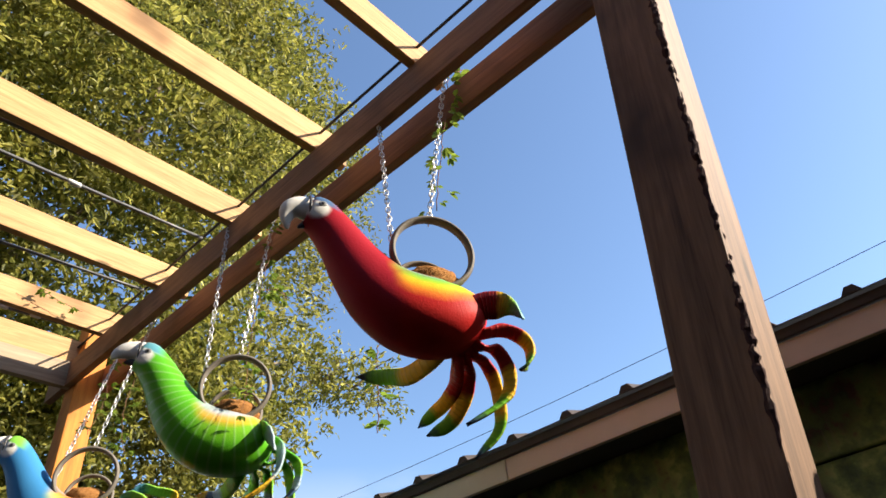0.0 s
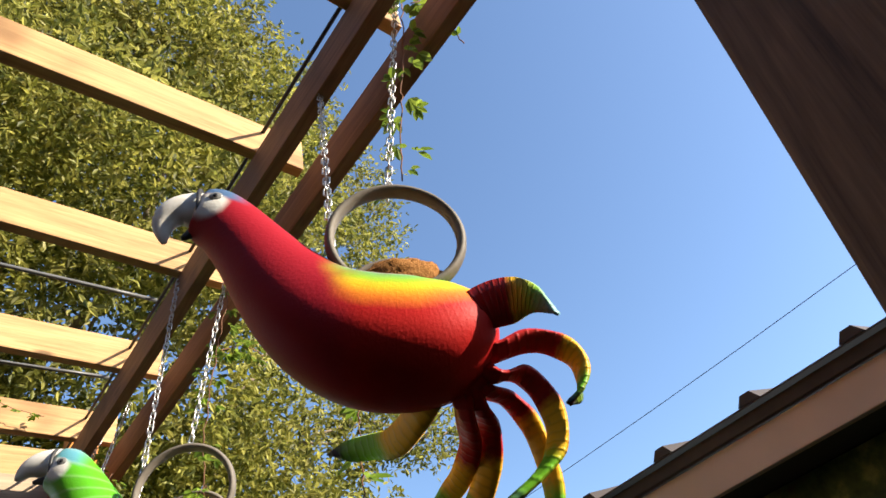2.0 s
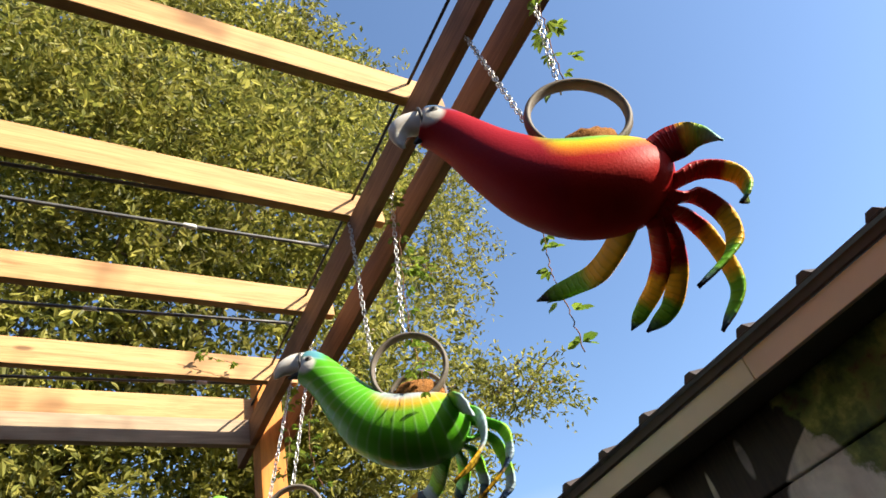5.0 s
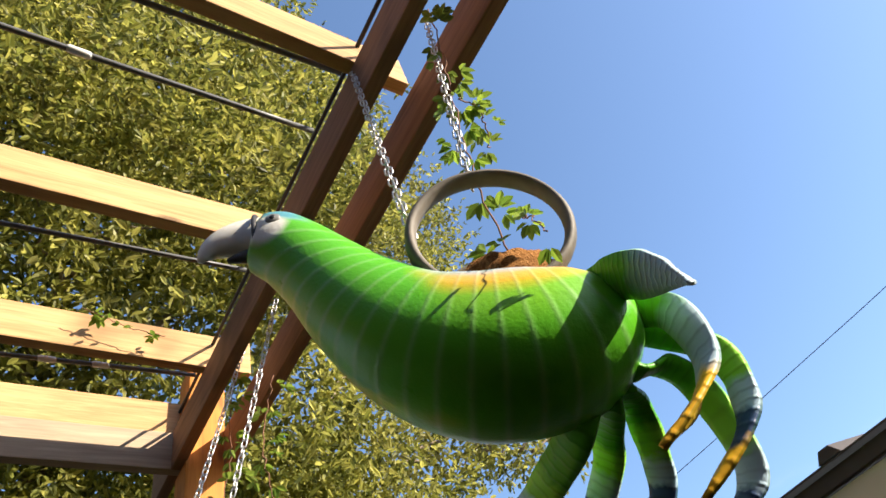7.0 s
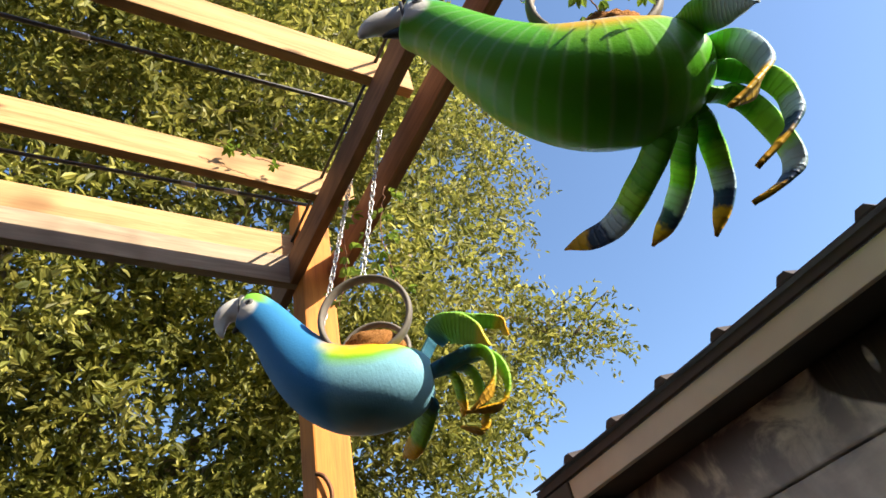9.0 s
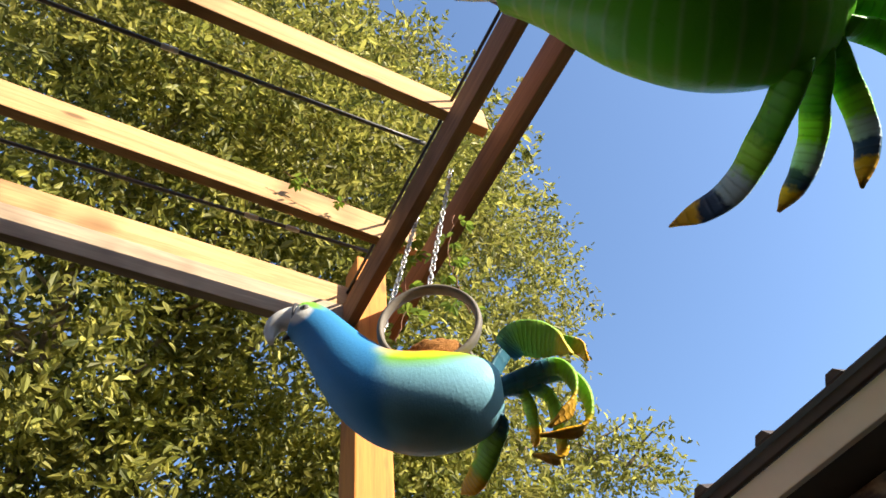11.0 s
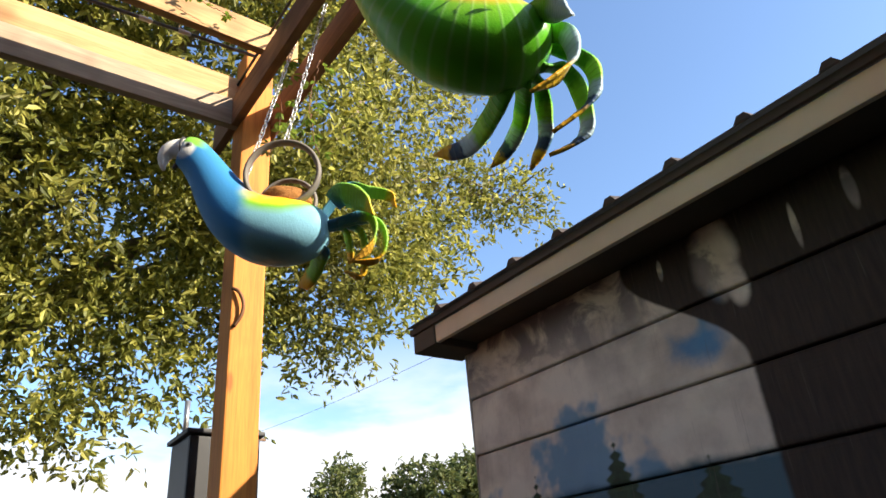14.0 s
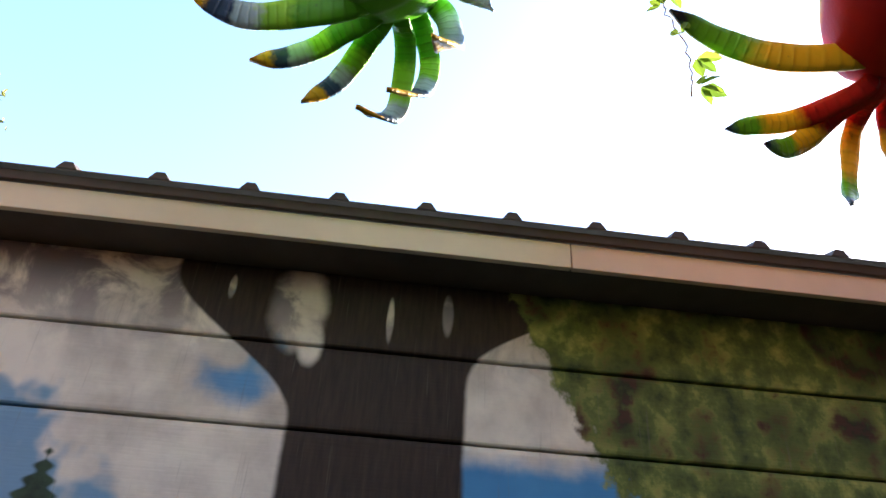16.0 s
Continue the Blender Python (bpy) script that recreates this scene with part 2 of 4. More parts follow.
bm = bmesh.new()
bmesh.ops.create_grid(bm, x_segments=60, y_segments=60, size=600)
for v in bm.verts:
    v.co.z = -0.02 + (0.25 * noise.noise(v.co * 0.02) if v.co.length > 25 else 0)
tagged(mesh_object("ground", bm, ground_material()), "unseen dark soil, kept dark to cut bounced light, that runs to the horizon", "ground", kind="structure")

# ---- unseen plain walls, added behind the camera to cut sky fill ----
def blocker_wall(name, lo, hi):
    bm = box(bmesh.new(), lo, hi, 0.01)
    return tagged(mesh_object(name, bm, plain("brown_house_boards", (0.05, 0.036, 0.028), 0.85, 0, 0.3, 0.3, 5), smooth=False), "plain dark brown wall added unseen behind the camera to cut sky fill", "wall", kind="structure")


blocker_wall("wall_west", (-4.65, -5.2, -0.1), (-4.45, 2.6, 5.6))
blocker_wall("wall_south", (-4.44, -5.2, -0.1), (0.2, -5.0, 5.6))

# ---- pergola ----
pergola = tagged(new("pergola"), "open pine pergola with sunlit rafters over a double beam", "pergola")


def timber(name, length, wide, high, m, material, label="", bow=0.0, seed=0):
    ob = part(name, board(length, wide, high, bow, seed=seed), material, pergola, label, smooth=False)
    ob.matrix_local = m
    return ob


RAFTER_Z = 3.336
RAFTER_Y = (-1.40, -0.826, -0.285, 0.284, 0.885, 1.430, 1.80)
for i, y in enumerate(RAFTER_Y):
    timber("rafter", 4.4, 0.038, 0.14, pose(-4.405, y + 0.019, RAFTER_Z), WOOD_RAFTER, bow=0.004 * (-1) ** i, seed=i)
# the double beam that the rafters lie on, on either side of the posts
timber("beam", 3.49, 0.038, 0.15, pose(-0.139, -1.46, 3.185, 0, 0, 90), WOOD_BEAM, "weathered brown inner beam, its shade deepened in the colour", seed=11)
timber("beam", 3.49, 0.038, 0.15, pose(0.020, -1.46, 3.173, 0, 0, 90), WOOD_BEAM, "weathered brown outer beam, its shade deepened in the colour", seed=12)
timber("header", 4.3, 0.038, 0.145, pose(-4.40, 1.80, 3.187), WOOD_HEADER, "grey-brown header under the end rafter", seed=13)


def post(x, y, top, material, label, seed, lean=0.0, wide=0.14):
    bm = board(top + 0.02, wide, wide, 0.0, 0.007, seed)
    for v in bm.verts:
        v.co = Vector((v.co.z - wide / 2, v.co.y, v.co.x - 0.02))
    ob = part("post", bm, material, pergola, label, smooth=False)
    ob.matrix_local = pose(x, y, 0, lean)
    return ob


def upright(base):
    """The same wood with the grain along z."""
    m = base.copy()
    m.name = base.name + "_upright"
    for nd in m.node_tree.nodes:
        if nd.type == "VECT_MATH" and nd.operation == "MULTIPLY":
            v = nd.inputs[1].default_value
            nd.inputs[1].default_value = (v[1], v[2], v[0])
    return m


far_post = post(-0.060, 1.79, 3.60, upright(WOOD_POST), "square orange pine post", 3, 0.0, 0.13)
near_post = post(-0.045, -1.165, 3.5, upright(WOOD_OLD), "rough dark brown square post with splintered corner", 5, 6.8, 0.155)
bm = bmesh.new()
rough = random.Random(8)
for run in range(4):
    z0 = 1.75 + 0.42 * run + rough.uniform(-0.05, 0.05)
    for strand in range(3):
        pts = [Vector((-0.0735 + 0.004 * strand + rough.uniform(-0.003, 0.001), -0.0738 + rough.uniform(-0.002, 0.003), z0 + 0.08 * strand + 0.012 * k)) for k in range(30)]
        tube(bm, pts, [max(0.002, 0.0075 * math.sin(math.pi * k / 29) ** 0.5 + rough.uniform(-0.003, 0.003)) for k in range(30)], 6)
part("splintered_edge", bm, plain("torn_bark_edge", (0.055, 0.030, 0.028), 0.95, 0, 0.1, 0.6, 45, 0.01), near_post, "torn dark bark along the corner", smooth=False)
# bent tube added in place of an arc-shaped shadow on the post
bm = tube(bmesh.new(), spline([(-0.052, -0.071, 2.215), (-0.030, -0.082, 2.26), (-0.026, -0.086, 2.31), (-0.045, -0.082, 2.355), (-0.068, -0.071, 2.37)], 6), [0.007] * 25, 8)
part("hook", bm, plain("rusty_hook_iron", (0.16, 0.075, 0.035), 0.6, 0.6, 0.4, 0.3, 50), far_post, "bent dark brown tube added for an arc-shaped shadow")

# ---- cables of the string of lamps ----
def cable(y, z, clips, y_end):
    ob = tagged(new("cable"), "thin dark cable strung along the rafters", "cable", "cables under the rafters")
    a, b = Vector((-4.2, y_end, z + 0.02)), Vector((-0.155, y, z))
    pts = [a.lerp(b, k / 24) - Vector((0, 0, 0.05 * math.sin(math.pi * k / 24))) for k in range(25)]
    part("sheath", tube(bmesh.new(), pts, [0.0075] * 25, 8), CABLE, ob)
    for x in clips:
        k = (x + 4.2) / 4.045
        c = a.lerp(b, k) - Vector((0, 0, 0.05 * math.sin(math.pi * k)))
        d = (b - a).normalized()
        part("connector", tube(bmesh.new(), [c - 0.028 * d, c - 0.02 * d, c + 0.02 * d, c + 0.028 * d], [0.006, 0.010, 0.010, 0.006], 10), CONNECTOR, ob, "white plastic connector")
    return ob


cable(0.35, 3.40, (), 0.43)
cable(0.53, 3.40, (-0.72,), 0.50)
cable(1.05, 3.40, (-1.0,), 1.12)
cable(1.55, 3.40, (-0.60, -0.45), 1.62)

# ---- shed ----
shed = tagged(new("shed"), "wooden shed with painted landscape mural and brown ribbed roof", "shed")
shed.location = (0.0, 0.004, -0.157)
Y0, Y1 = -5.2, 1.51


def mural():
    n = Nodes("mural_paint", 0.62, 0, 0.35)
    co = n.coords("Object")
    _, y, z = n.xyz(co)
    wob = n.math("MULTIPLY", n.math("SUBTRACT", n.noise(co, 9.0, 4.0), 0.5), 0.10)
    big, mid, fine = n.noise(co, 2.6, 4.0, 0.6), n.noise(co, 6.5, 5.0), n.noise(co, 26.0, 5.0)
    # clouds over blue
    c = n.ramp(mid, [(0.25, (0.45, 0.41, 0.37)), (0.6, (0.78, 0.74, 0.66))])
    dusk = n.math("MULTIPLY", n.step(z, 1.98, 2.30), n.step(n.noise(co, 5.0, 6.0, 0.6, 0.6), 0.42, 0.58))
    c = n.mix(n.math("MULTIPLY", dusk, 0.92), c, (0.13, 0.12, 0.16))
    gap = n.math("ADD", big, n.math("MULTIPLY", n.math("SUBTRACT", 2.0, z), 0.28))
    c = n.mix(n.math("MULTIPLY", n.step(gap, 0.57, 0.66), 0.9), c, (0.12, 0.30, 0.50))
    # open blue low down, right of the trunk
    blue = n.math("MULTIPLY", n.step(n.math("ADD", z, wob), 1.90, 1.82), n.step(y, 0.1, -0.1))
    spot = n.math("MULTIPLY", n.step(n.math("ADD", n.math("ABSOLUTE", n.math("SUBTRACT", y, 0.45)), n.math("MULTIPLY", wob, 1.8)), 0.15, 0.03), n.step(n.math("ADD", n.math("ABSOLUTE", n.math("SUBTRACT", z, 2.0)), n.math("MULTIPLY", wob, 1.0)), 0.07, 0.005))
    blue = n.math("MAXIMUM", blue, n.math("MULTIPLY", spot, 0.9))
    c = n.mix(blue, c, n.ramp(big, [(0.3, (0.04, 0.19, 0.46)), (0.7, (0.08, 0.32, 0.62))]))
    hill = n.step(n.math("ADD", z, n.math("MULTIPLY", wob, 0.6)), 1.70, 1.66)
    c = n.mix(hill, c, (0.055, 0.13, 0.19))
    # pines
    for py, pz, k in ((0.825, 1.80, 0.42), (1.2, 1.745, 0.30), (0.50, 1.69, 0.7), (-0.33, 1.60, 0.8)):
        jag = n.math("MULTIPLY", n.math("SINE", n.math("MULTIPLY", z, 190.0)), 0.008)
        half = n.math("ADD", n.math("MULTIPLY", n.math("SUBTRACT", pz, z), k), jag)
        tree = n.step(n.math("SUBTRACT", half, n.math("ABSOLUTE", n.math("SUBTRACT", y, py))), -0.006, 0.010)
        c = n.mix(tree, c, n.ramp(fine, [(0.35, (0.012, 0.032, 0.018)), (0.7, (0.03, 0.075, 0.04))]))
    # trunk that opens into limbs under the eaves
    left = n.math("MULTIPLY_ADD", n.step(z, 1.92, 2.32), 0.36, 0.300)
    rise = n.math("POWER", n.step(z, 2.02, 2.42), 1.5)
    right = n.math("MULTIPLY_ADD", rise, -0.5, -0.148)
    small = n.math("MULTIPLY", wob, 0.15)
    trunk = n.math("MULTIPLY", n.step(n.math("SUBTRACT", n.math("ADD", left, small), y), -0.008, 0.010), n.step(n.math("SUBTRACT", y, n.math("ADD", right, small)), -0.008, 0.010))
    for hy, hz, ry, rz in ((0.318, 2.225, 0.074, 0.118), (0.272, 2.125, 0.034, 0.062), (0.068, 2.215, 0.010, 0.062), (-0.09, 2.245, 0.015, 0.058), (0.505, 2.27, 0.010, 0.035)):
        d = n.math("ADD", n.math("POWER", n.math("ABSOLUTE", n.math("DIVIDE", n.math("SUBTRACT", y, hy), ry)), 2.0), n.math("POWER", n.math("ABSOLUTE", n.math("DIVIDE", n.math("SUBTRACT", z, hz), rz)), 2.0))
        trunk = n.math("MULTIPLY", trunk, n.step(n.math("ADD", d, n.math("MULTIPLY", wob, 9.0)), 0.45, 1.55))
    bark = n.noise(n.coords("Object", (1, 14, 2)), 5.0, 4.0)
    c = n.mix(trunk, c, n.ramp(bark, [(0.3, (0.018, 0.013, 0.011)), (0.7, (0.042, 0.028, 0.022))]))
    # leafy crown beyond the trunk
    limit = n.math("MULTIPLY_ADD", n.math("SUBTRACT", 2.22, z), -0.55, -0.30)
    leafy = n.step(n.math("SUBTRACT", n.math("ADD", limit, n.math("ADD", n.math("MULTIPLY", wob, 2.2), n.math("MULTIPLY", n.math("SUBTRACT", fine, 0.5), 0.14))), y), -0.015, 0.03)
    leaves = n.ramp(n.noise(co, 13.0, 6.0, 0.62), [(0.3, (0.03, 0.05, 0.018)), (0.5, (0.11, 0.15, 0.04)), (0.68, (0.36, 0.38, 0.10))])
    leaves = n.mix(n.step(mid, 0.52, 0.64), leaves, n.mix(n.step(fine, 0.4, 0.6), (0.02, 0.03, 0.014), (0.06, 0.03, 0.02)))
    c = n.mix(leafy, c, leaves)
    streak = n.noise(n.coords("Object", (1, 30, 1.2)), 4.0, 4.0)
    c = n.mix(n.math("MULTIPLY", n.step(streak, 0.62, 0.75), 0.25), c, (0.16, 0.14, 0.12))
    grain = n.noise(n.coords("Object", (30, 2.0, 30)), 5.0, 4.0)
    return n.done(c, grain, 0.0008)


MURAL = mural()
FACE = 0.822


def siding(lo, hi):
    """One lapped board: proud at its lower edge, with a rounded drip and a groove over it."""
    prof = [(FACE + 0.020, hi), (FACE + 0.010, hi - 0.004), (FACE + 0.006, hi - 0.016), (FACE, lo + 0.012), (FACE + 0.001, lo + 0.004), (FACE + 0.005, lo), (FACE + 0.030, lo), (FACE + 0.030, hi)]
    bm = bmesh.new()
    a, b = ([bm.verts.new((x, y, z)) for x, z in prof] for y in (Y0, Y1))
    for k in range(len(prof)):
        bm.faces.new((a[k], a[(k + 1) % 8], b[(k + 1) % 8], b[k]))
    bm.faces.new(a[::-1])
    bm.faces.new(b)
    return bm


z = 2.345
while z > 0.1:
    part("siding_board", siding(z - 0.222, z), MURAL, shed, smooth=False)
    z -= 0.225
bm = bmesh.new()
box(bm, (FACE + 0.031, Y0, 0.0), (3.6, Y1 - 0.012, 2.42))
part("wall", bm, plain("dark_sheathing", (0.12, 0.10, 0.085), 0.9), shed, smooth=False)
part("corner_trim", box(bmesh.new(), (FACE + 0.004, Y1 + 0.001, 0), (FACE + 0.09, Y1 + 0.016, 2.33), 0.003), plain("corner_board_paint", (0.30, 0.28, 0.25), 0.7), shed, smooth=False)

EAVE_X, EAVE_Z, SLOPE = 0.600, 2.425, 0.26
part("soffit", box(bmesh.new(), (0.640, Y0 - 0.1, 2.347), (FACE + 0.03, 1.56, 2.359), 0.001), SOFFIT, shed, smooth=False)
part("fascia", box(bmesh.new(), (0.618, -0.385, 2.318), (0.638, 1.44, 2.392), 0.003), FASCIA, shed, "cream fascia board", smooth=False)
part("fascia", box(bmesh.new(), (0.6185, Y0 - 0.1, 2.318), (0.6385, -0.388, 2.392), 0.003), plain("pinkish_fascia_paint", (0.66, 0.50, 0.40), 0.6, 0, 0.4, 0.1, 9), shed, "cream fascia board", smooth=False)
part("eave_return", box(bmesh.new(), (0.612, 1.442, 2.314), (0.86, 1.59, 2.392), 0.004), SOFFIT, shed, "dark boxed end of the eave", smooth=False)
part("drip_edge", box(bmesh.new(), (EAVE_X + 0.004, Y0 - 0.1, 2.394), (EAVE_X + 0.020, 1.602, EAVE_Z - 0.003), 0.003), ROOF_METAL, shed, smooth=False)


def roof_sheet():
    bm = bmesh.new()
    lo = [(EAVE_X - 0.012, EAVE_Z), (3.7, EAVE_Z + SLOPE * 3.1)]
    vs = []
    for yy in (Y0 - 0.1, 1.605):
        vs.append([bm.verts.new((x, yy, z + d)) for x, z in lo for d in (0, 0.004)])
    a, b = vs
    for q in ((a[0], b[0], b[2], a[2]), (a[1], a[3], b[3], b[1]), (a[0], a[1], b[1], b[0]), (a[2], b[2], b[3], a[3]), (a[0], a[2], a[3], a[1]), (b[0], b[1], b[3], b[2])):
        bm.faces.new(q)
    return bm


roof = part("roof", roof_sheet(), ROOF_METAL, shed, "brown ribbed steel roof", smooth=False)


def rib_mesh():
    bm = bmesh.new()
    prof = [(-0.026, 0.0), (-0.011, 0.021), (0.011, 0.021), (0.026, 0.0)]
    ends = [[bm.verts.new((x, py, pz + SLOPE * x)) for py, pz in prof] for x in (0.0, 3.1)]
    a, b = ends
    for k in range(4):
        bm.faces.new((a[k], b[k], b[(k + 1) % 4], a[(k + 1) % 4]))
    bm.faces.new(a)
    bm.faces.new(b[::-1])
    me = bpy.data.meshes.new("rib")
    bm.to_mesh(me)
    bm.free()
    me.materials.append(ROOF_METAL)
    return me


rib_me = rib_mesh()
y = 0.920 + 2 * 0.2285
while y > Y0:
    ob = new("rib", rib_me)
    ob.parent = roof
    ob.location = (EAVE_X - 0.014, y, EAVE_Z + 0.0045)
    y -= 0.2285

# ---- parrots cut from tyres ----
def bird_material(name, ramp, body, neck, crown, face_at, low_lines, shine=0.0):
    """Sprayed enamel on rubber: bands round the hoop, a plain body, a pale cheek and a coloured crown."""
    n = Nodes(name, 0.34, 0, 0.25 if shine else 0.10)
    co = n.coords("Object")
    x, y, z = n.xyz(co)
    dx, dz = n.math("ADD", x, 0.028), n.math("ADD", z, 0.112)
    wob = n.math("MULTIPLY", n.math("SUBTRACT", n.noise(co, 22.0, 3.0), 0.5), 0.012)
    r = n.math("ADD", n.math("SQRT", n.math("ADD", n.math("MULTIPLY", dx, dx), n.math("MULTIPLY", dz, dz))), wob)
    f = n.math("DIVIDE", n.math("SUBTRACT", r, 0.112), 0.165)
    c = n.ramp(f, ramp + [(0.86, body), (1.0, body)])
    spray = n.noise(co, 14.0, 5.0)
    c = n.mix(n.math("MULTIPLY", n.step(spray, 0.45, 0.8), 0.35), c, tuple(0.55 * v for v in body))
    c = n.mix(n.step(n.math("ADD", x, n.math("MULTIPLY", wob, 2.0)), -0.105, -0.165), c, neck)
    fx, fz = face_at
    fd = n.math("SQRT", n.math("ADD", n.math("POWER", n.math("SUBTRACT", x, fx), 2.0), n.math("POWER", n.math("SUBTRACT", z, fz), 2.0)))
    c = n.mix(n.step(n.math("ADD", fd, wob), 0.040, 0.022), c, (0.72, 0.70, 0.64))
    up = n.math("ADD", z, n.math("MULTIPLY", x, 0.55))
    c = n.mix(n.math("MULTIPLY", n.step(n.math("ADD", up, wob), fz + 0.55 * fx + 0.018, fz + 0.55 * fx + 0.034), n.step(x, -0.262, -0.305)), c, crown)
    grime = n.noise(co, 5.0, 4.0)
    c = n.mix(n.math("MULTIPLY", n.step(grime, 0.55, 0.8), 0.25), c, (0.05, 0.04, 0.035))
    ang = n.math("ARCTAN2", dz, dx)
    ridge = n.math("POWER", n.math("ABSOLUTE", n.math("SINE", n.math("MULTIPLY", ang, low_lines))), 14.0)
    # pale glints painted into the colour along the ridges, scaled by shine
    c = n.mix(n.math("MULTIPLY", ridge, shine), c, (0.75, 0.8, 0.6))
    pebble = n.noise(co, 160.0, 3.0)
    bump = n.math("ADD", n.math("MULTIPLY", ridge, 0.30 if shine else 0.05), n.math("MULTIPLY", pebble, 0.5))
    return n.done(c, bump, 0.0012, n.math("MULTIPLY_ADD", spray, 0.22, 0.20 if shine else 0.40))


def feather_material(name, stops, back):
    """Paint that changes colour along the strip; u runs from root to tip, v tells front from back."""
    n = Nodes(name, 0.42, 0, 0.18)
    uv = n.t.nodes.new("ShaderNodeUVMap")
    u, v, _ = n.xyz(uv.outputs[0])
    co = n.coords("Object")
    wob = n.math("MULTIPLY", n.math("SUBTRACT", n.noise(co, 40.0, 3.0), 0.5), 0.12)
    c = n.ramp(n.math("ADD", u, wob), stops)
    c = n.mix(n.math("MULTIPLY", n.step(v, 0.45, 0.55), 0.35), c, back)
    lines = n.math("POWER", n.math("ABSOLUTE", n.math("SINE", n.math("MULTIPLY", u, 70.0))), 8.0)
    c = n.mix(n.math("MULTIPLY", lines, 0.12), c, (0.04, 0.03, 0.02))
    scuff = n.noise(co, 60.0, 4.0)
    c = n.mix(n.math("MULTIPLY", n.step(scuff, 0.62, 0.75), 0.3), c, (0.06, 0.05, 0.045))
    return n.done(c, n.math("ADD", lines, scuff), 0.0008)


BEAK_WHITE = plain("chalky_beak_paint", (0.80, 0.77, 0.70), 0.5, 0, 0.4, 0.25, 25)
BEAK_DARK = plain("dark_beak_paint", (0.05, 0.048, 0.05), 0.45, 0, 0.4, 0.3, 25)
EYE_RING = plain("grey_eye_paint", (0.20, 0.20, 0.19), 0.4, 0, 0.5, 0.2, 60)

# spine of the body: along, height, half height, half width
BODY = [(-0.356, -0.004, 0.046, 0.034), (-0.338, -0.012, 0.058, 0.045), (-0.306, -0.048, 0.060, 0.051), (-0.268, -0.108, 0.066, 0.058), (-0.222, -0.190, 0.080, 0.072),
        (-0.165, -0.266, 0.094, 0.088), (-0.095, -0.316, 0.100, 0.100), (-0.020, -0.332, 0.096, 0.102), (0.040, -0.328, 0.084, 0.092), (0.082, -0.322, 0.062, 0.074), (0.102, -0.320, 0.042, 0.052), (0.108, -0.320, 0.022, 0.028)]
# middle line of the upper beak
HOOKED = [(-0.345, 0, 0.000), (-0.390, 0, 0.016), (-0.432, 0, 0.002), (-0.414, 0, -0.074)]
STRAIGHT = [(-0.345, 0, 0.006), (-0.385, 0, 0.018), (-0.430, 0, 0.018), (-0.446, 0, -0.022)]


def body_mesh(spine):
    pts = spline([(a, b, 0) for a, b, _, _ in spine], 5)
    rad = spline([(c, d, 0) for _, _, c, d in spine], 5)
    bm, rings, seg = bmesh.new(), [], 28
    for i, p in enumerate(pts):
        t = (pts[min(i + 1, len(pts) - 1)] - pts[max(i - 1, 0)]).normalized()
        nx, nz = -t.y, t.x
        ring = []
        for k in range(seg):
            a = k * math.tau / seg
            sq = 0.16 * max(0.0, min(1.0, (p.x + 0.25) / 0.12))
            sa, ca = math.sin(a), math.cos(a)
            h, w = rad[i].x * math.copysign(abs(sa) ** (1 - 0.95 * sq), sa), rad[i].y * math.copysign(abs(ca) ** (1 - sq), ca)
            # the sidewalls rise to the bead of the tyre
            if h > 0:
                h *= 1 + 0.10 * max(0.0, 1 - ((p.x + 0.03) / 0.13) ** 2)
            ring.append(bm.verts.new((p.x + nx * h, w, p.y + nz * h)))
        rings.append(ring)
    for r, q in zip(rings, rings[1:]):
        for k in range(seg):
            bm.faces.new((r[k], q[k], q[(k + 1) % seg], r[(k + 1) % seg]))
    bm.faces.new(rings[0])
    bm.faces.new(rings[-1][::-1])
    bmesh.ops.recalc_face_normals(bm, faces=bm.faces[:])
    return bm


def hoop_mesh(cx, cy, cz, r, thick, deep, lean=0.0):
    """The bead of the tyre: a flat-sided hoop with rounded edges."""
    bm, rings, seg = bmesh.new(), [], 48
    prof = [(thick * math.cos(a) * (1.0 if abs(math.cos(a)) > 0.4 else 0.9), deep * math.sin(a)) for a in [k * math.tau / 10 for k in range(10)]]
    for k in range(seg):
        a = k * math.tau / seg
        wob = 1 + 0.012 * math.sin(2 * a + 0.6)
        ring = []
        for pr, py in prof:
            rr = (r + pr) * wob
            ring.append(bm.verts.new((cx + rr * math.cos(a), cy + py + lean * math.sin(a), cz + rr * math.sin(a))))
        rings.append(ring)
    for k in range(seg):
        r1, r2 = rings[k], rings[(k + 1) % seg]
        for j in range(10):
            bm.faces.new((r1[j], r1[(j + 1) % 10], r2[(j + 1) % 10], r2[j]))
    bmesh.ops.recalc_face_normals(bm, faces=bm.faces[:])
    return bm


def coir_mesh():
    bm = bmesh.new()
    bmesh.ops.create_icosphere(bm, subdivisions=4, radius=1.0)
    for v in bm.verts:
        d = v.co.copy()
        k = 1 + 0.10 * noise.noise(d * 4.0) + 0.07 * noise.noise(d * 13.0)
        v.co = Vector((-0.026 + 0.082 * d.x * k, 0.004 + 0.072 * d.y * k, -0.222 + 0.048 * d.z * k))
    return bm


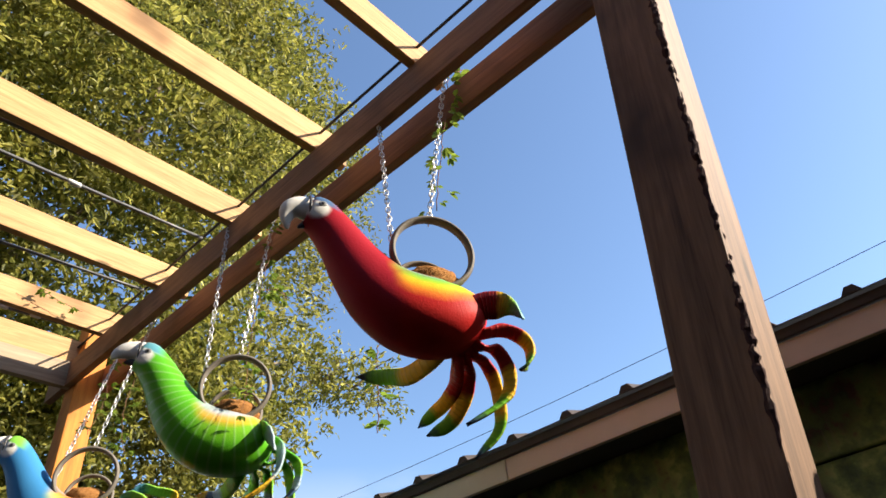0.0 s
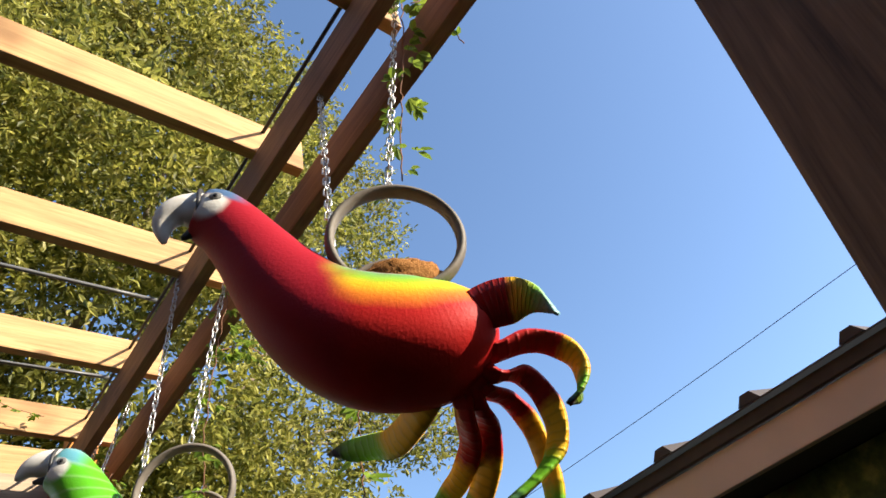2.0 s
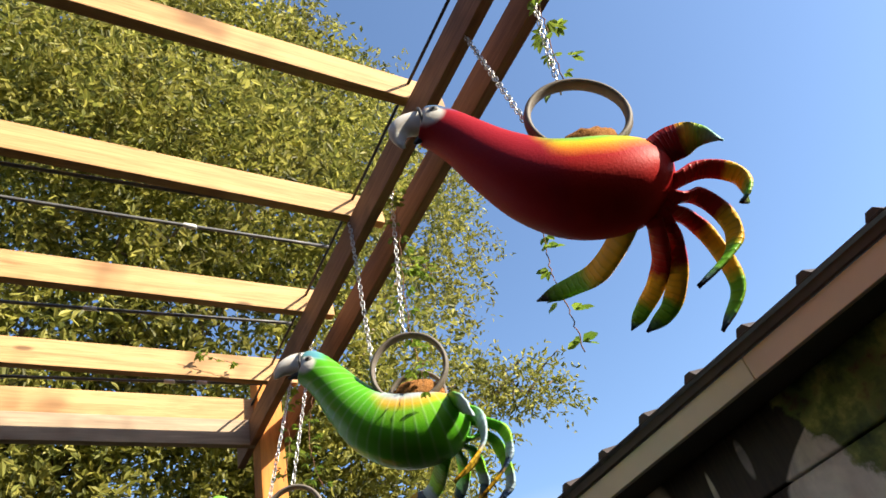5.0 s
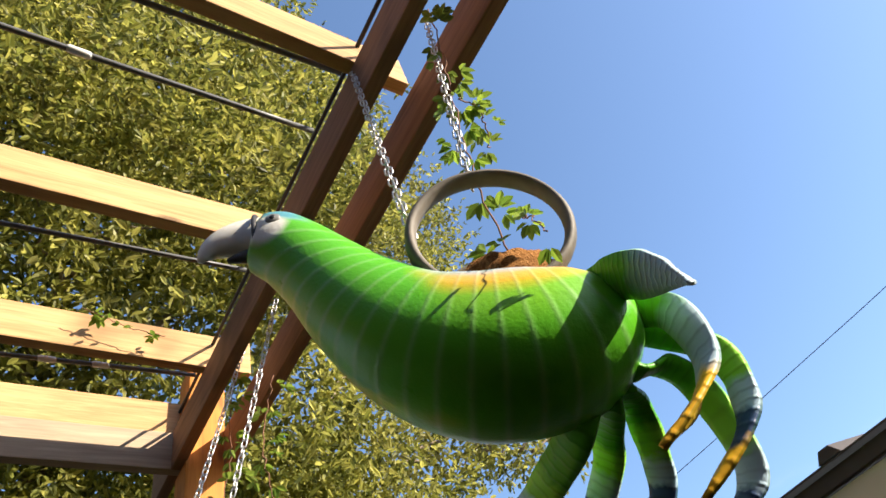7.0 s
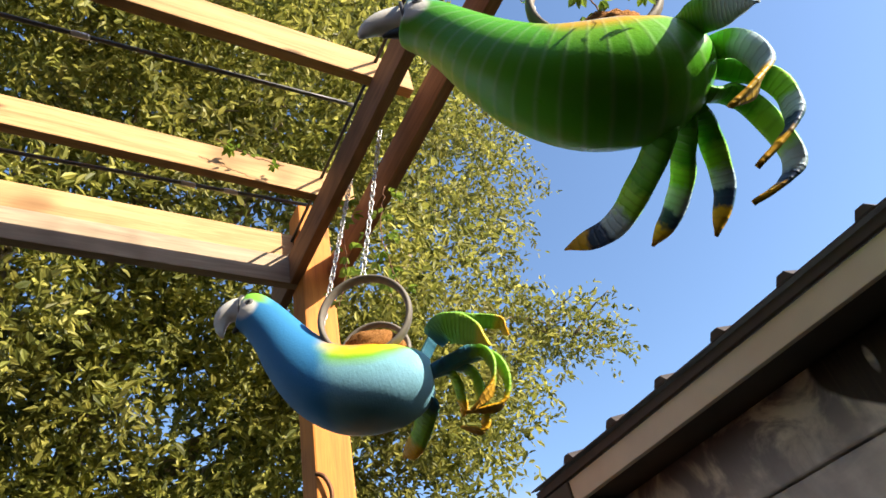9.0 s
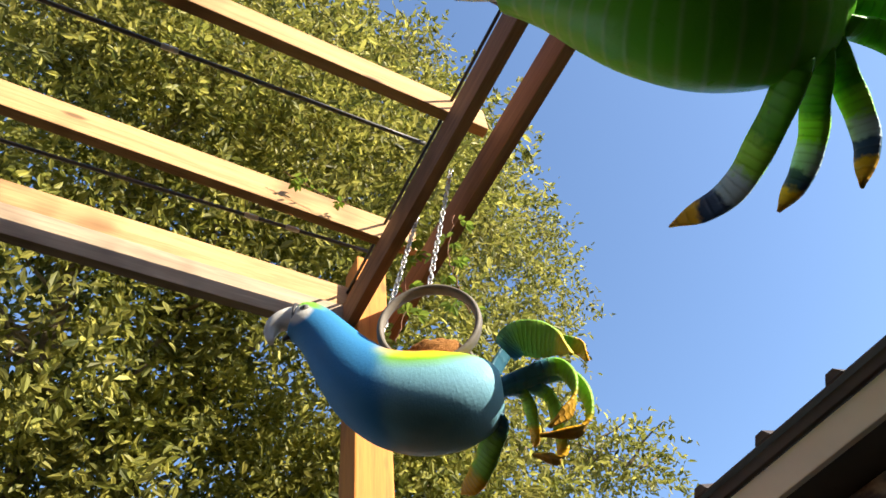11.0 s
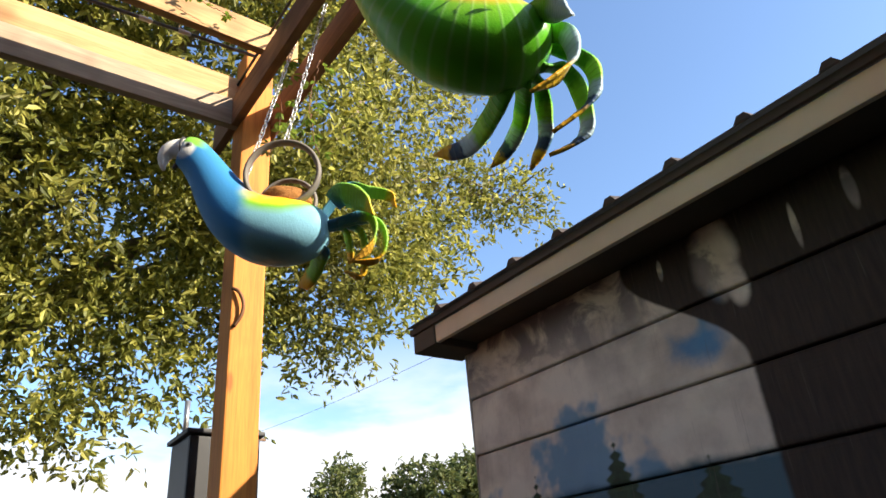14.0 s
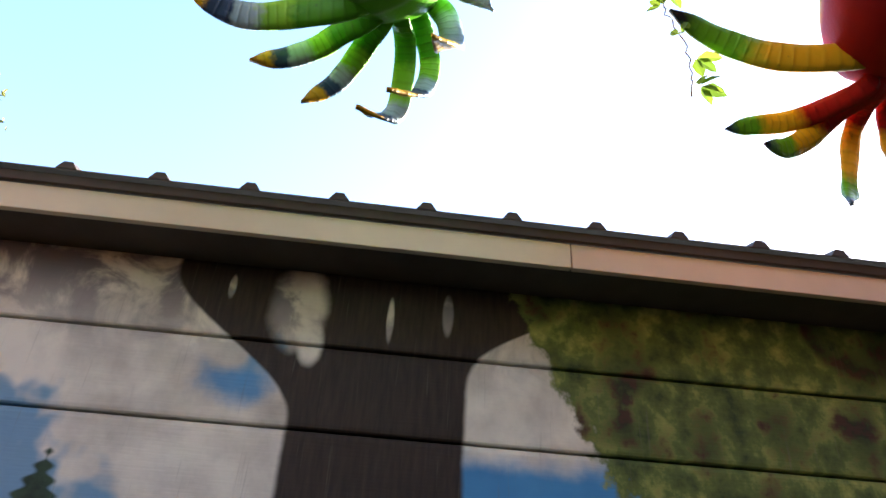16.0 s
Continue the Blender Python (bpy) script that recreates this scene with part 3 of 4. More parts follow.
def feather_mesh(p, wide, tip, thick=0.0035, twist=0.0):
    pts = spline(p, 8)
    m = len(pts)
    root = Vector(p[0])
    mean = (Vector(p[-1]) - root)
    side0 = Vector((1, 0, 0)).cross(Vector((0, mean.y, mean.z + 1e-3))).normalized()
    lean = mean.normalized().cross(Vector((-0.35, -0.6, -0.7))).normalized()
    side0 = (side0 + lean * (1.3 if lean.dot(side0) > 0 else -1.3)).normalized()
    bm, rings, across = bmesh.new(), [], 5
    uv = bm.loops.layers.uv.new("UVMap")
    info = {}
    for i, q in enumerate(pts):
        t = i / (m - 1)
        tan = (pts[min(i + 1, m - 1)] - pts[max(i - 1, 0)]).normalized()
        side = (side0 - tan * side0.dot(tan)).normalized()
        side = (Matrix.Rotation(twist * t, 3, tan) @ side)
        nor = side.cross(tan).normalized()
        w = wide * (0.62 + 0.55 * math.sin(math.pi * min(1, 0.15 + t * 0.75))) * (1 if t < tip else max(0.10, 1 - ((t - tip) / (1 - tip)) ** 1.6))
        ring = []
        for face, h in ((0.0, thick), (1.0, -thick)):
            for k in range(across):
                e = k / (across - 1) * 2 - 1
                e = e if face == 0 else -e
                v = bm.verts.new(q + side * (w * 0.5 * e) + nor * (h - 0.10 * w * e * e + 0.0015 * math.sin(30 * t + 5 * e)))
                info[v] = (t, face)
                ring.append(v)
        rings.append(ring)
    n = 2 * across
    for a, b in zip(rings, rings[1:]):
        for k in range(n):
            bm.faces.new((a[k], a[(k + 1) % n], b[(k + 1) % n], b[k]))
    bm.faces.new(rings[0][::-1])
    bm.faces.new(rings[-1])
    for f in bm.faces:
        for lp in f.loops:
            lp[uv].uv = info[lp.vert]
    bmesh.ops.recalc_face_normals(bm, faces=bm.faces[:])
    return bm


def parrot(label, at, turn, mats, feathers, wides, beak_line):
    body_mat, feather_mats, hoop_mat = mats
    ob = tagged(new("tyre_parrot_planter"), label, "hanging planter", "tyre parrots hanging from the beam")
    ob.matrix_world = Matrix.Translation(at) @ pose(0, 0, 0, 0, 0, turn)
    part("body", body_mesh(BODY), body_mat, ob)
    part("hoop", hoop_mesh(-0.028, -0.050, -0.146, 0.1120, 0.0085, 0.016, -0.010), hoop_mat, ob, "bare rubber bead of the tyre as a hoop")
    part("back_hoop", hoop_mesh(-0.028, 0.056, -0.190, 0.088, 0.007, 0.012, 0.0), RUBBER, ob, "rear bead of the tyre")
    part("coir_liner", coir_mesh(), COIR, ob, "brown coir fibre lining")
    upper = bezier(beak_line, 16)
    bk = tube(bmesh.new(), upper, [0.034 * (1 - (k / 16) ** 2.4) + 0.005 for k in range(17)], 16)
    for v in bk.verts:
        v.co.y *= 0.62
    part("upper_beak", bk, BEAK_WHITE, ob, "chalk-white upper beak")
    a, b = Vector(beak_line[0]), Vector(beak_line[3])
    low = [a + Vector((0.004, 0, -0.040)), a.lerp(b, 0.25) + Vector((0, 0, -0.030)), a.lerp(b, 0.45) + Vector((0, 0, -0.024)), a.lerp(b, 0.60) + Vector((0, 0, -0.022))]
    bk = tube(bmesh.new(), bezier(low, 8), [0.021 - 0.0021 * k for k in range(9)], 12)
    for v in bk.verts:
        v.co.y *= 0.75
    part("lower_beak", bk, BEAK_DARK, ob, "dark lower beak")
    bm = tube(bmesh.new(), [(-0.357, 0.0350 * math.cos(k * math.tau / 24), -0.004 + 0.0475 * math.sin(k * math.tau / 24)) for k in range(25)], [0.0042] * 25, 8)
    part("beak_seam", bm, BEAK_DARK, ob)
    for sgn in (-1, 1):
        bm = bmesh.new()
        bmesh.ops.create_uvsphere(bm, u_segments=14, v_segments=8, radius=0.010)
        for v in bm.verts:
            v.co = Vector((v.co.x * 1.2 - 0.326, v.co.y * 0.35 + sgn * 0.0465, v.co.z - 0.012))
        eye = part("eye", bm, EYE_RING, ob)
        bm = bmesh.new()
        bmesh.ops.create_uvsphere(bm, u_segments=10, v_segments=6, radius=0.005)
        for v in bm.verts:
            v.co = Vector((v.co.x - 0.326, v.co.y * 0.5 + sgn * 0.0490, v.co.z - 0.012))
        part("pupil", bm, BLACK, eye)
    for i, (p, w) in enumerate(zip(feathers, wides)):
        root = ((0.045, 0.4 * p[0][1], -0.345),) if i else ()
        part("tail_strip", feather_mesh(root + p, w * (0.74 if i else 0.9), 0.86 if i else 0.5), feather_mats[i % len(feather_mats)], ob)
    return ob


R_, Y_, G_, B_, K_ = (0.50, 0.016, 0.014), (0.86, 0.47, 0.02), (0.16, 0.44, 0.02), (0.12, 0.30, 0.52), (0.02, 0.02, 0.025)
GREY = (0.30, 0.30, 0.29)
# the maroon neck has the shade on the neck put into its red
RED_BODY = bird_material("red_enamel", [(0.0, GREY), (0.10, GREY), (0.20, (0.14, 0.36, 0.10)), (0.32, (0.30, 0.50, 0.03)), (0.44, (0.80, 0.50, 0.02)), (0.56, (0.78, 0.22, 0.02)), (0.70, R_)], R_, (0.33, 0.012, 0.022), (0.07, 0.13, 0.24), (-0.336, -0.026), 60.0)
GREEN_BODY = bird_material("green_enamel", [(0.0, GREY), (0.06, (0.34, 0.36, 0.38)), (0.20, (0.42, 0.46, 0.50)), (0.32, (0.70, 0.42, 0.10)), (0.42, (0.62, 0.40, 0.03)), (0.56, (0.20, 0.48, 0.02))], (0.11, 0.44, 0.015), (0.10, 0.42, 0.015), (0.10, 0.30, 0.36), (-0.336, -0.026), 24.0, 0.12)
BLUE_BODY = bird_material("blue_enamel", [(0.0, GREY), (0.08, (0.62, 0.20, 0.02)), (0.18, (0.78, 0.42, 0.02)), (0.30, (0.66, 0.62, 0.03)), (0.42, (0.22, 0.52, 0.03)), (0.60, (0.24, 0.52, 0.60))], (0.22, 0.46, 0.58), (0.045, 0.22, 0.46), (0.20, 0.50, 0.06), (-0.336, -0.026), 70.0)
RED_TAIL = feather_material("red_tail_paint", [(0.0, R_), (0.48, (0.42, 0.014, 0.012)), (0.55, Y_), (0.72, Y_), (0.79, G_), (0.90, G_), (0.96, (0.05, 0.10, 0.14)), (1.0, K_)], (0.24, 0.012, 0.012))
RED_WING = feather_material("red_wing_paint", [(0.0, (0.30, 0.012, 0.012)), (0.50, (0.28, 0.012, 0.012)), (0.58, (0.70, 0.40, 0.03)), (0.75, (0.25, 0.50, 0.05)), (1.0, (0.25, 0.45, 0.50))], (0.2, 0.4, 0.3))
RED_FAR = feather_material("red_far_tail_paint", [(0.0, R_), (0.30, Y_), (0.55, Y_), (0.68, G_), (0.85, G_), (0.95, K_), (1.0, K_)], Y_)
# root colour holds the shade, the lime band holds sunlight on the green
GREEN_TAIL = feather_material("green_tail_paint", [(0.0, (0.09, 0.36, 0.015)), (0.46, (0.09, 0.36, 0.015)), (0.52, (0.34, 0.74, 0.05)), (0.62, (0.34, 0.72, 0.06)), (0.67, (0.52, 0.66, 0.74)), (0.76, (0.44, 0.58, 0.68)), (0.79, (0.05, 0.09, 0.19)), (0.86, (0.04, 0.07, 0.14)), (0.89, Y_), (1.0, (0.7, 0.35, 0.02))], (0.035, 0.14, 0.02))
GREEN_CURL = feather_material("green_curl_paint", [(0.0, (0.10, 0.40, 0.015)), (0.40, (0.14, 0.46, 0.02)), (0.52, (0.42, 0.56, 0.60)), (0.72, (0.40, 0.52, 0.58)), (0.78, Y_), (1.0, (0.75, 0.38, 0.02))], (0.05, 0.18, 0.03))
GREEN_WING = feather_material("green_wing_paint", [(0.0, (0.08, 0.32, 0.015)), (0.40, (0.12, 0.42, 0.03)), (0.60, (0.40, 0.54, 0.58)), (1.0, (0.44, 0.56, 0.62))], (0.22, 0.20, 0.15))
BLUE_TAIL = feather_material("blue_tail_paint", [(0.0, (0.05, 0.16, 0.26)), (0.30, (0.05, 0.18, 0.28)), (0.40, (0.25, 0.52, 0.04)), (0.66, (0.32, 0.56, 0.04)), (0.74, Y_), (1.0, (0.80, 0.36, 0.02))], (0.03, 0.08, 0.06))
BLUE_WING = feather_material("blue_wing_paint", [(0.0, (0.08, 0.24, 0.40)), (0.35, (0.25, 0.52, 0.05)), (0.70, (0.35, 0.58, 0.05)), (0.80, (0.80, 0.60, 0.03)), (1.0, (0.82, 0.60, 0.03))], (0.05, 0.2, 0.1))

GREEN_FEATHERS = [
    ((0.062, -0.050, -0.290), (0.076, -0.096, -0.324), (0.098, -0.130, -0.365), (0.113, -0.160, -0.413)),
    ((0.089, -0.030, -0.334), (0.109, -0.049, -0.344), (0.128, -0.064, -0.373), (0.123, -0.077, -0.443), (0.084, -0.089, -0.498), (0.020, -0.100, -0.546)),
    ((0.092, -0.010, -0.350), (0.145, -0.002, -0.362), (0.186, 0.004, -0.392), (0.190, 0.010, -0.440), (0.167, 0.015, -0.489), (0.083, 0.020, -0.554)),
    ((0.079, 0.010, -0.391), (0.128, 0.029, -0.379), (0.161, 0.044, -0.414), (0.170, 0.057, -0.510), (0.139, 0.069, -0.548), (0.083, 0.080, -0.570)),
    ((0.060, 0.030, -0.388), (0.090, 0.083, -0.392), (0.099, 0.122, -0.431), (0.099, 0.157, -0.470), (0.063, 0.190, -0.533)),
    ((0.044, 0.040, -0.394), (0.051, 0.113, -0.397), (0.049, 0.166, -0.416), (0.026, 0.215, -0.444), (-0.014, 0.260, -0.471)),
    ((-0.004, 0.050, -0.418), (-0.031, 0.166, -0.413), (-0.073, 0.252, -0.415), (-0.146, 0.330, -0.378)),
]
RED_FEATHERS = [
    ((0.029, -0.050, -0.380), (0.067, -0.073, -0.333), (0.112, -0.090, -0.328), (0.144, -0.106, -0.344), (0.170, -0.120, -0.385)),
    ((0.083, -0.030, -0.383), (0.143, -0.036, -0.371), (0.187, -0.040, -0.386), (0.208, -0.043, -0.420), (0.196, -0.047, -0.468), (0.168, -0.050, -0.492)),
    ((0.081, -0.010, -0.410), (0.132, -0.002, -0.410), (0.160, 0.004, -0.455), (0.159, 0.010, -0.508), (0.127, 0.015, -0.551), (0.036, 0.020, -0.609)),
    ((0.066, 0.010, -0.415), (0.117, 0.046, -0.425), (0.150, 0.073, -0.469), (0.156, 0.097, -0.572), (0.087, 0.120, -0.653)),
    ((0.055, 0.030, -0.421), (0.085, 0.099, -0.441), (0.079, 0.151, -0.489), (0.054, 0.197, -0.525), (0.004, 0.240, -0.543)),
    ((0.039, 0.040, -0.428), (0.056, 0.126, -0.452), (0.046, 0.189, -0.470), (0.025, 0.247, -0.479), (0.001, 0.300, -0.493)),
    ((-0.010, 0.050, -0.400), (-0.052, 0.179, -0.397), (-0.087, 0.274, -0.354), (-0.159, 0.360, -0.312)),
]
BLUE_FEATHERS = [
    ((0.127, -0.050, -0.262), (0.160, -0.071, -0.253), (0.220, -0.086, -0.290), (0.252, -0.100, -0.343)),
    ((0.157, 0.000, -0.187), (0.237, 0.025, -0.182), (0.301, 0.043, -0.192), (0.317, 0.060, -0.226)),
    ((0.160, -0.020, -0.311), (0.230, -0.023, -0.304), (0.249, -0.026, -0.362), (0.230, -0.028, -0.412), (0.178, -0.030, -0.456)),
    ((0.159, 0.000, -0.316), (0.252, 0.013, -0.302), (0.276, 0.023, -0.372), (0.248, 0.032, -0.424), (0.165, 0.040, -0.420)),
    ((0.149, 0.020, -0.311), (0.202, 0.040, -0.324), (0.207, 0.054, -0.397), (0.198, 0.068, -0.456), (0.146, 0.080, -0.434)),
    ((0.144, 0.030, -0.314), (0.161, 0.082, -0.357), (0.160, 0.120, -0.389)),
    ((0.085, 0.030, -0.368), (0.056, 0.101, -0.394), (0.023, 0.153, -0.419), (-0.011, 0.200, -0.420)),
]
RED_AT, GREEN_AT, BLUE_AT = Vector((-0.105, -0.775, 2.65)), Vector((-0.100, 0.155, 2.638)), Vector((-0.173, 1.066, 2.606))
W7 = (0.070, 0.046, 0.046, 0.044, 0.054, 0.048, 0.060)
parrot("red parrot planter cut from a tyre, rainbow bands round its hoop", RED_AT, -30, (RED_BODY, [RED_WING] + [RED_TAIL] * 5 + [RED_FAR], RUBBER), RED_FEATHERS, W7, HOOKED)
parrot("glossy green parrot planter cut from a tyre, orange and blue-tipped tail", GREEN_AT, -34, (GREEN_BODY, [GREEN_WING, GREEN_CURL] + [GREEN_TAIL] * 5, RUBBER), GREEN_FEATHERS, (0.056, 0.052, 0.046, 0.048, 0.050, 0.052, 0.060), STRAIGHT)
parrot("light blue tyre parrot planter with green crown and yellow tail tips", BLUE_AT, -34, (BLUE_BODY, [BLUE_WING] + [BLUE_TAIL] * 6, RUBBER), BLUE_FEATHERS, (0.076, 0.046, 0.046, 0.044, 0.044, 0.04, 0.066), HOOKED)


# ---- chains ----
def chain(a, b, label):
    a, b = Vector(a), Vector(b)
    length = (b - a).length
    d = (b - a).normalized()
    x = d.orthogonal().normalized()
    y = d.cross(x)
    count = max(4, round(length / 0.0215))
    bm = bmesh.new()
    for i in range(count):
        t = i / (count - 1)
        c = a.lerp(b, t)
        p, q = (x, y) if i % 2 else (y, x)
        p = (Matrix.Rotation(0.25 * math.sin(1.7 * i), 3, d) @ p)
        q = d.cross(p)
        ring = []
        for k in range(12):
            an = k * math.tau / 12
            stretch = 0.0075 * (1 if math.cos(an) > 0 else -1)
            m = c + d * (0.0068 * math.cos(an) + stretch) + p * (0.0068 * math.sin(an))
            out = (d * math.cos(an) + p * math.sin(an)).normalized()
            ring.append([bm.verts.new(m + 0.0019 * (out * math.cos(s * math.tau / 5) + q * math.sin(s * math.tau / 5))) for s in range(5)])
        for k in range(12):
            r1, r2 = ring[k], ring[(k + 1) % 12]
            for s in range(5):
                bm.faces.new((r1[s], r1[(s + 1) % 5], r2[(s + 1) % 5], r2[s]))
    ob = mesh_object("chain", bm, STEEL)
    return tagged(ob, label, "chain", "chains that hold the parrots")


def local(at, s, y, z, turn=-32):
    return at + (Matrix.Rotation(radians(turn), 3, "Z") @ Vector((s, y, z)))


for at, fx, bx in ((RED_AT, (-0.066, -0.887, 3.34), (-0.13, -0.60, 3.30)), (GREEN_AT, (-0.060, 0.11, 3.30), (-0.16, 0.30, 3.30)), (BLUE_AT, (-0.062, 1.062, 3.30), (-0.10, 1.25, 3.25))):
    chain(fx, local(at, -0.025, -0.045, -0.028), "galvanised steel chain from the beam to the hoop")
    chain(bx, local(at, -0.136, -0.045, -0.135), "galvanised steel chain to the rear of the planter")


# ---- leaves ----
def leaf_quads(centres, dirs, ups, sizes, ratio=0.42):
    """Folded leaf blades: six points each, as arrays of verts and faces."""
    c, d, u = (np.asarray(a, float) for a in (centres, dirs, ups))
    s = np.asarray(sizes, float)[:, None]
    d /= np.linalg.norm(d, axis=1, keepdims=True)
    w = np.cross(d, u)
    w /= np.linalg.norm(w, axis=1, keepdims=True) + 1e-9
    n = np.cross(w, d)
    pts = [c, c + s * (0.35 * d + 0.5 * ratio * w + 0.06 * n), c + s * (0.75 * d + 0.36 * ratio * w + 0.03 * n), c + s * (1.0 * d - 0.10 * n), c + s * (0.75 * d - 0.36 * ratio * w + 0.03 * n), c + s * (0.35 * d - 0.5 * ratio * w + 0.06 * n)]
    v = np.stack(pts, 1).reshape(-1, 3)
    k = 6 * np.arange(len(c))[:, None]
    f = np.concatenate([k + [0, 1, 2, 3], k + [0, 3, 4, 5]], 0)
    return v, f


def leaf_object(name, v, f, material):
    me = bpy.data.meshes.new(name)
    me.from_pydata(v.tolist(), [], f.tolist())
    me.materials.append(material)
    return new(name, me)


rng = np.random.default_rng(7)


def crown(lobes, leaf, material, name, per):
    """Twigs scattered through lobes, each carrying a spray of leaves; denser towards the outside."""
    cs, ds, us, ss = [], [], [], []
    for (cx, cy, cz), (rx, ry, rz), twigs in lobes:
        q = rng.normal(size=(twigs, 3))
        q /= np.linalg.norm(q, axis=1, keepdims=True)
        rad = rng.uniform(0.25, 1.0, twigs) ** 0.55
        lump = 1 + 0.28 * np.sin(3.1 * q[:, 0] * 2 + 1.3 * cx) * np.cos(4.3 * q[:, 2] + cy) + 0.16 * np.sin(9 * q[:, 1] + 7 * q[:, 0])
        p = np.array([cx, cy, cz]) + q * rad[:, None] * lump[:, None] * [rx, ry, rz]
        out = q * [1, 1, 0.5] + rng.normal(size=(twigs, 3)) * 0.6 - [0, 0, 0.25]
        out /= np.linalg.norm(out, axis=1, keepdims=True)
        ln = rng.uniform(0.12, 0.42, twigs)
        for k in range(per):
            t = (k + rng.uniform(0, 1, twigs)) / per
            pos = p + out * (ln * t)[:, None] + rng.normal(size=(twigs, 3)) * 0.02
            dr = out * 0.5 + rng.normal(size=(twigs, 3)) * 0.75
            cs.append(pos), ds.append(dr), us.append(rng.normal(size=(twigs, 3)) * 0.7 + [0, 0, 1]), ss.append(leaf * rng.uniform(0.6, 1.3, twigs))
    v, f = leaf_quads(np.concatenate(cs), np.concatenate(ds), np.concatenate(us), np.concatenate(ss))
    return leaf_object(name, v, f, material)


def limb(bm, a, b, r0, r1, bend, seed):
    a, b = Vector(a), Vector(b)
    pts, n = [], 10
    for k in range(n + 1):
        t = k / n
        w = Vector((noise.noise(Vector((seed, 3 * t, 0))), noise.noise(Vector((seed, 3 * t, 9))), noise.noise(Vector((seed, 3 * t, 17)))))
        pts.append(a.lerp(b, t) + Vector((0, 0, bend * math.sin(math.pi * t))) + w * 0.22 * math.sin(math.pi * min(1, t * 1.2)))
    tube(bm, pts, [r0 + (r1 - r0) * k / n for k in range(n + 1)], 8)
    return pts


oak = tagged(new("oak_tree"), "large sunlit oak with small olive-green leaves behind the pergola", "tree")
bm = bmesh.new()
trunk_pts = limb(bm, (-1.5, 7.4, -0.1), (-1.3, 7.0, 3.6), 0.34, 0.26, 0.0, 1)
part("trunk", bm, BARK, oak)
bm = bmesh.new()
limbs = [((-1.3, 7.0, 3.3), (1.9, 5.4, 5.4), 0.15), ((-1.3, 7.0, 3.4), (-1.6, 4.6, 6.0), 0.15), ((-1.3, 7.0, 3.4), (2.6, 6.4, 5.6), 0.12), ((-1.3, 7.0, 3.4), (0.4, 4.4, 6.6), 0.16), ((-1.3, 7.0, 3.2), (-2.8, 6.0, 4.6), 0.13), ((1.9, 5.4, 5.4), (3.3, 5.4, 8.2), 0.07), ((-0.9, 5.5, 5.0), (-0.4, 3.6, 6.6), 0.06), ((1.2, 5.9, 5.2), (3.6, 5.4, 6.0), 0.05), ((3.2, 5.4, 6.0), (5.3, 5.4, 6.3), 0.02), ((-1.0, 5.4, 5.0), (-2.6, 4.2, 5.6), 0.06), ((-1.6, 4.6, 6.0), (-1.0, 4.1, 10.4), 0.07), ((0.4, 4.4, 6.6), (1.4, 4.2, 10.8), 0.07)]
for i, (a, b, r) in enumerate(limbs):
    limb(bm, a, b, r, r * 0.3, 0.25, 3 + i)
twig = random.Random(5)
for i in range(90):
    a, b, r = limbs[i % len(limbs)]
    p = Vector(a).lerp(Vector(b), twig.uniform(0.4, 1.0))
    q = p + 0.5 * Vector((twig.uniform(-1, 1), twig.uniform(-1.2, 0.6), twig.uniform(-0.6, 0.9)))
    limb(bm, p, q, 0.022, 0.006, 0.05, 40 + i)
tagged(part("branchwork", bm, BARK, oak), kind="stuff")
LOBES = [((1.9, 5.4, 4.75), (1.6, 1.2, 1.2), 1660), ((0.8, 4.6, 6.0), (2.0, 1.5, 1.5), 1900), ((-1.7, 4.8, 5.6), (1.8, 1.5, 1.9), 2300), ((0.1, 5.6, 4.6), (1.9, 1.2, 1.1), 1080), ((3.0, 5.8, 5.6), (1.4, 1.0, 1.0), 560), ((3.5, 5.5, 7.4), (1.1, 0.8, 1.3), 330), ((3.7, 5.4, 9.6), (1.6, 0.8, 1.7), 860), ((4.5, 5.4, 11.2), (0.9, 0.7, 1.2), 250), ((-0.5, 5.7, 3.5), (1.7, 0.9, 1.05), 1080), ((-2.4, 6.0, 5.6), (1.8, 1.4, 1.5), 1440), ((0.5, 3.6, 7.4), (1.9, 1.5, 1.2), 1580), ((-1.9, 3.4, 7.4), (1.8, 1.5, 1.4), 1580), ((4.8, 5.4, 6.35), (1.2, 0.5, 0.34), 260), ((0.35, 3.9, 10.6), (1.6, 1.3, 1.9), 1700), ((1.6, 4.2, 10.6), (1.5, 1.2, 1.9), 1300), ((-1.0, 3.9, 10.2), (1.6, 1.3, 1.8), 1700), ((2.5, 4.6, 10.2), (1.2, 1.0, 1.5), 700), ((-2.4, 3.8, 9.6), (1.5, 1.3, 1.8), 1300), ((0.6, 4.4, 8.9), (2.2, 1.2, 1.2), 1100), ((-1.6, 4.3, 8.9), (1.8, 1.2, 1.2), 1000)]
crown_ob = crown(LOBES, 0.094, OAK_LEAF, "crown", 8)
crown_ob.parent = oak
tagged(crown_ob, kind="stuff")


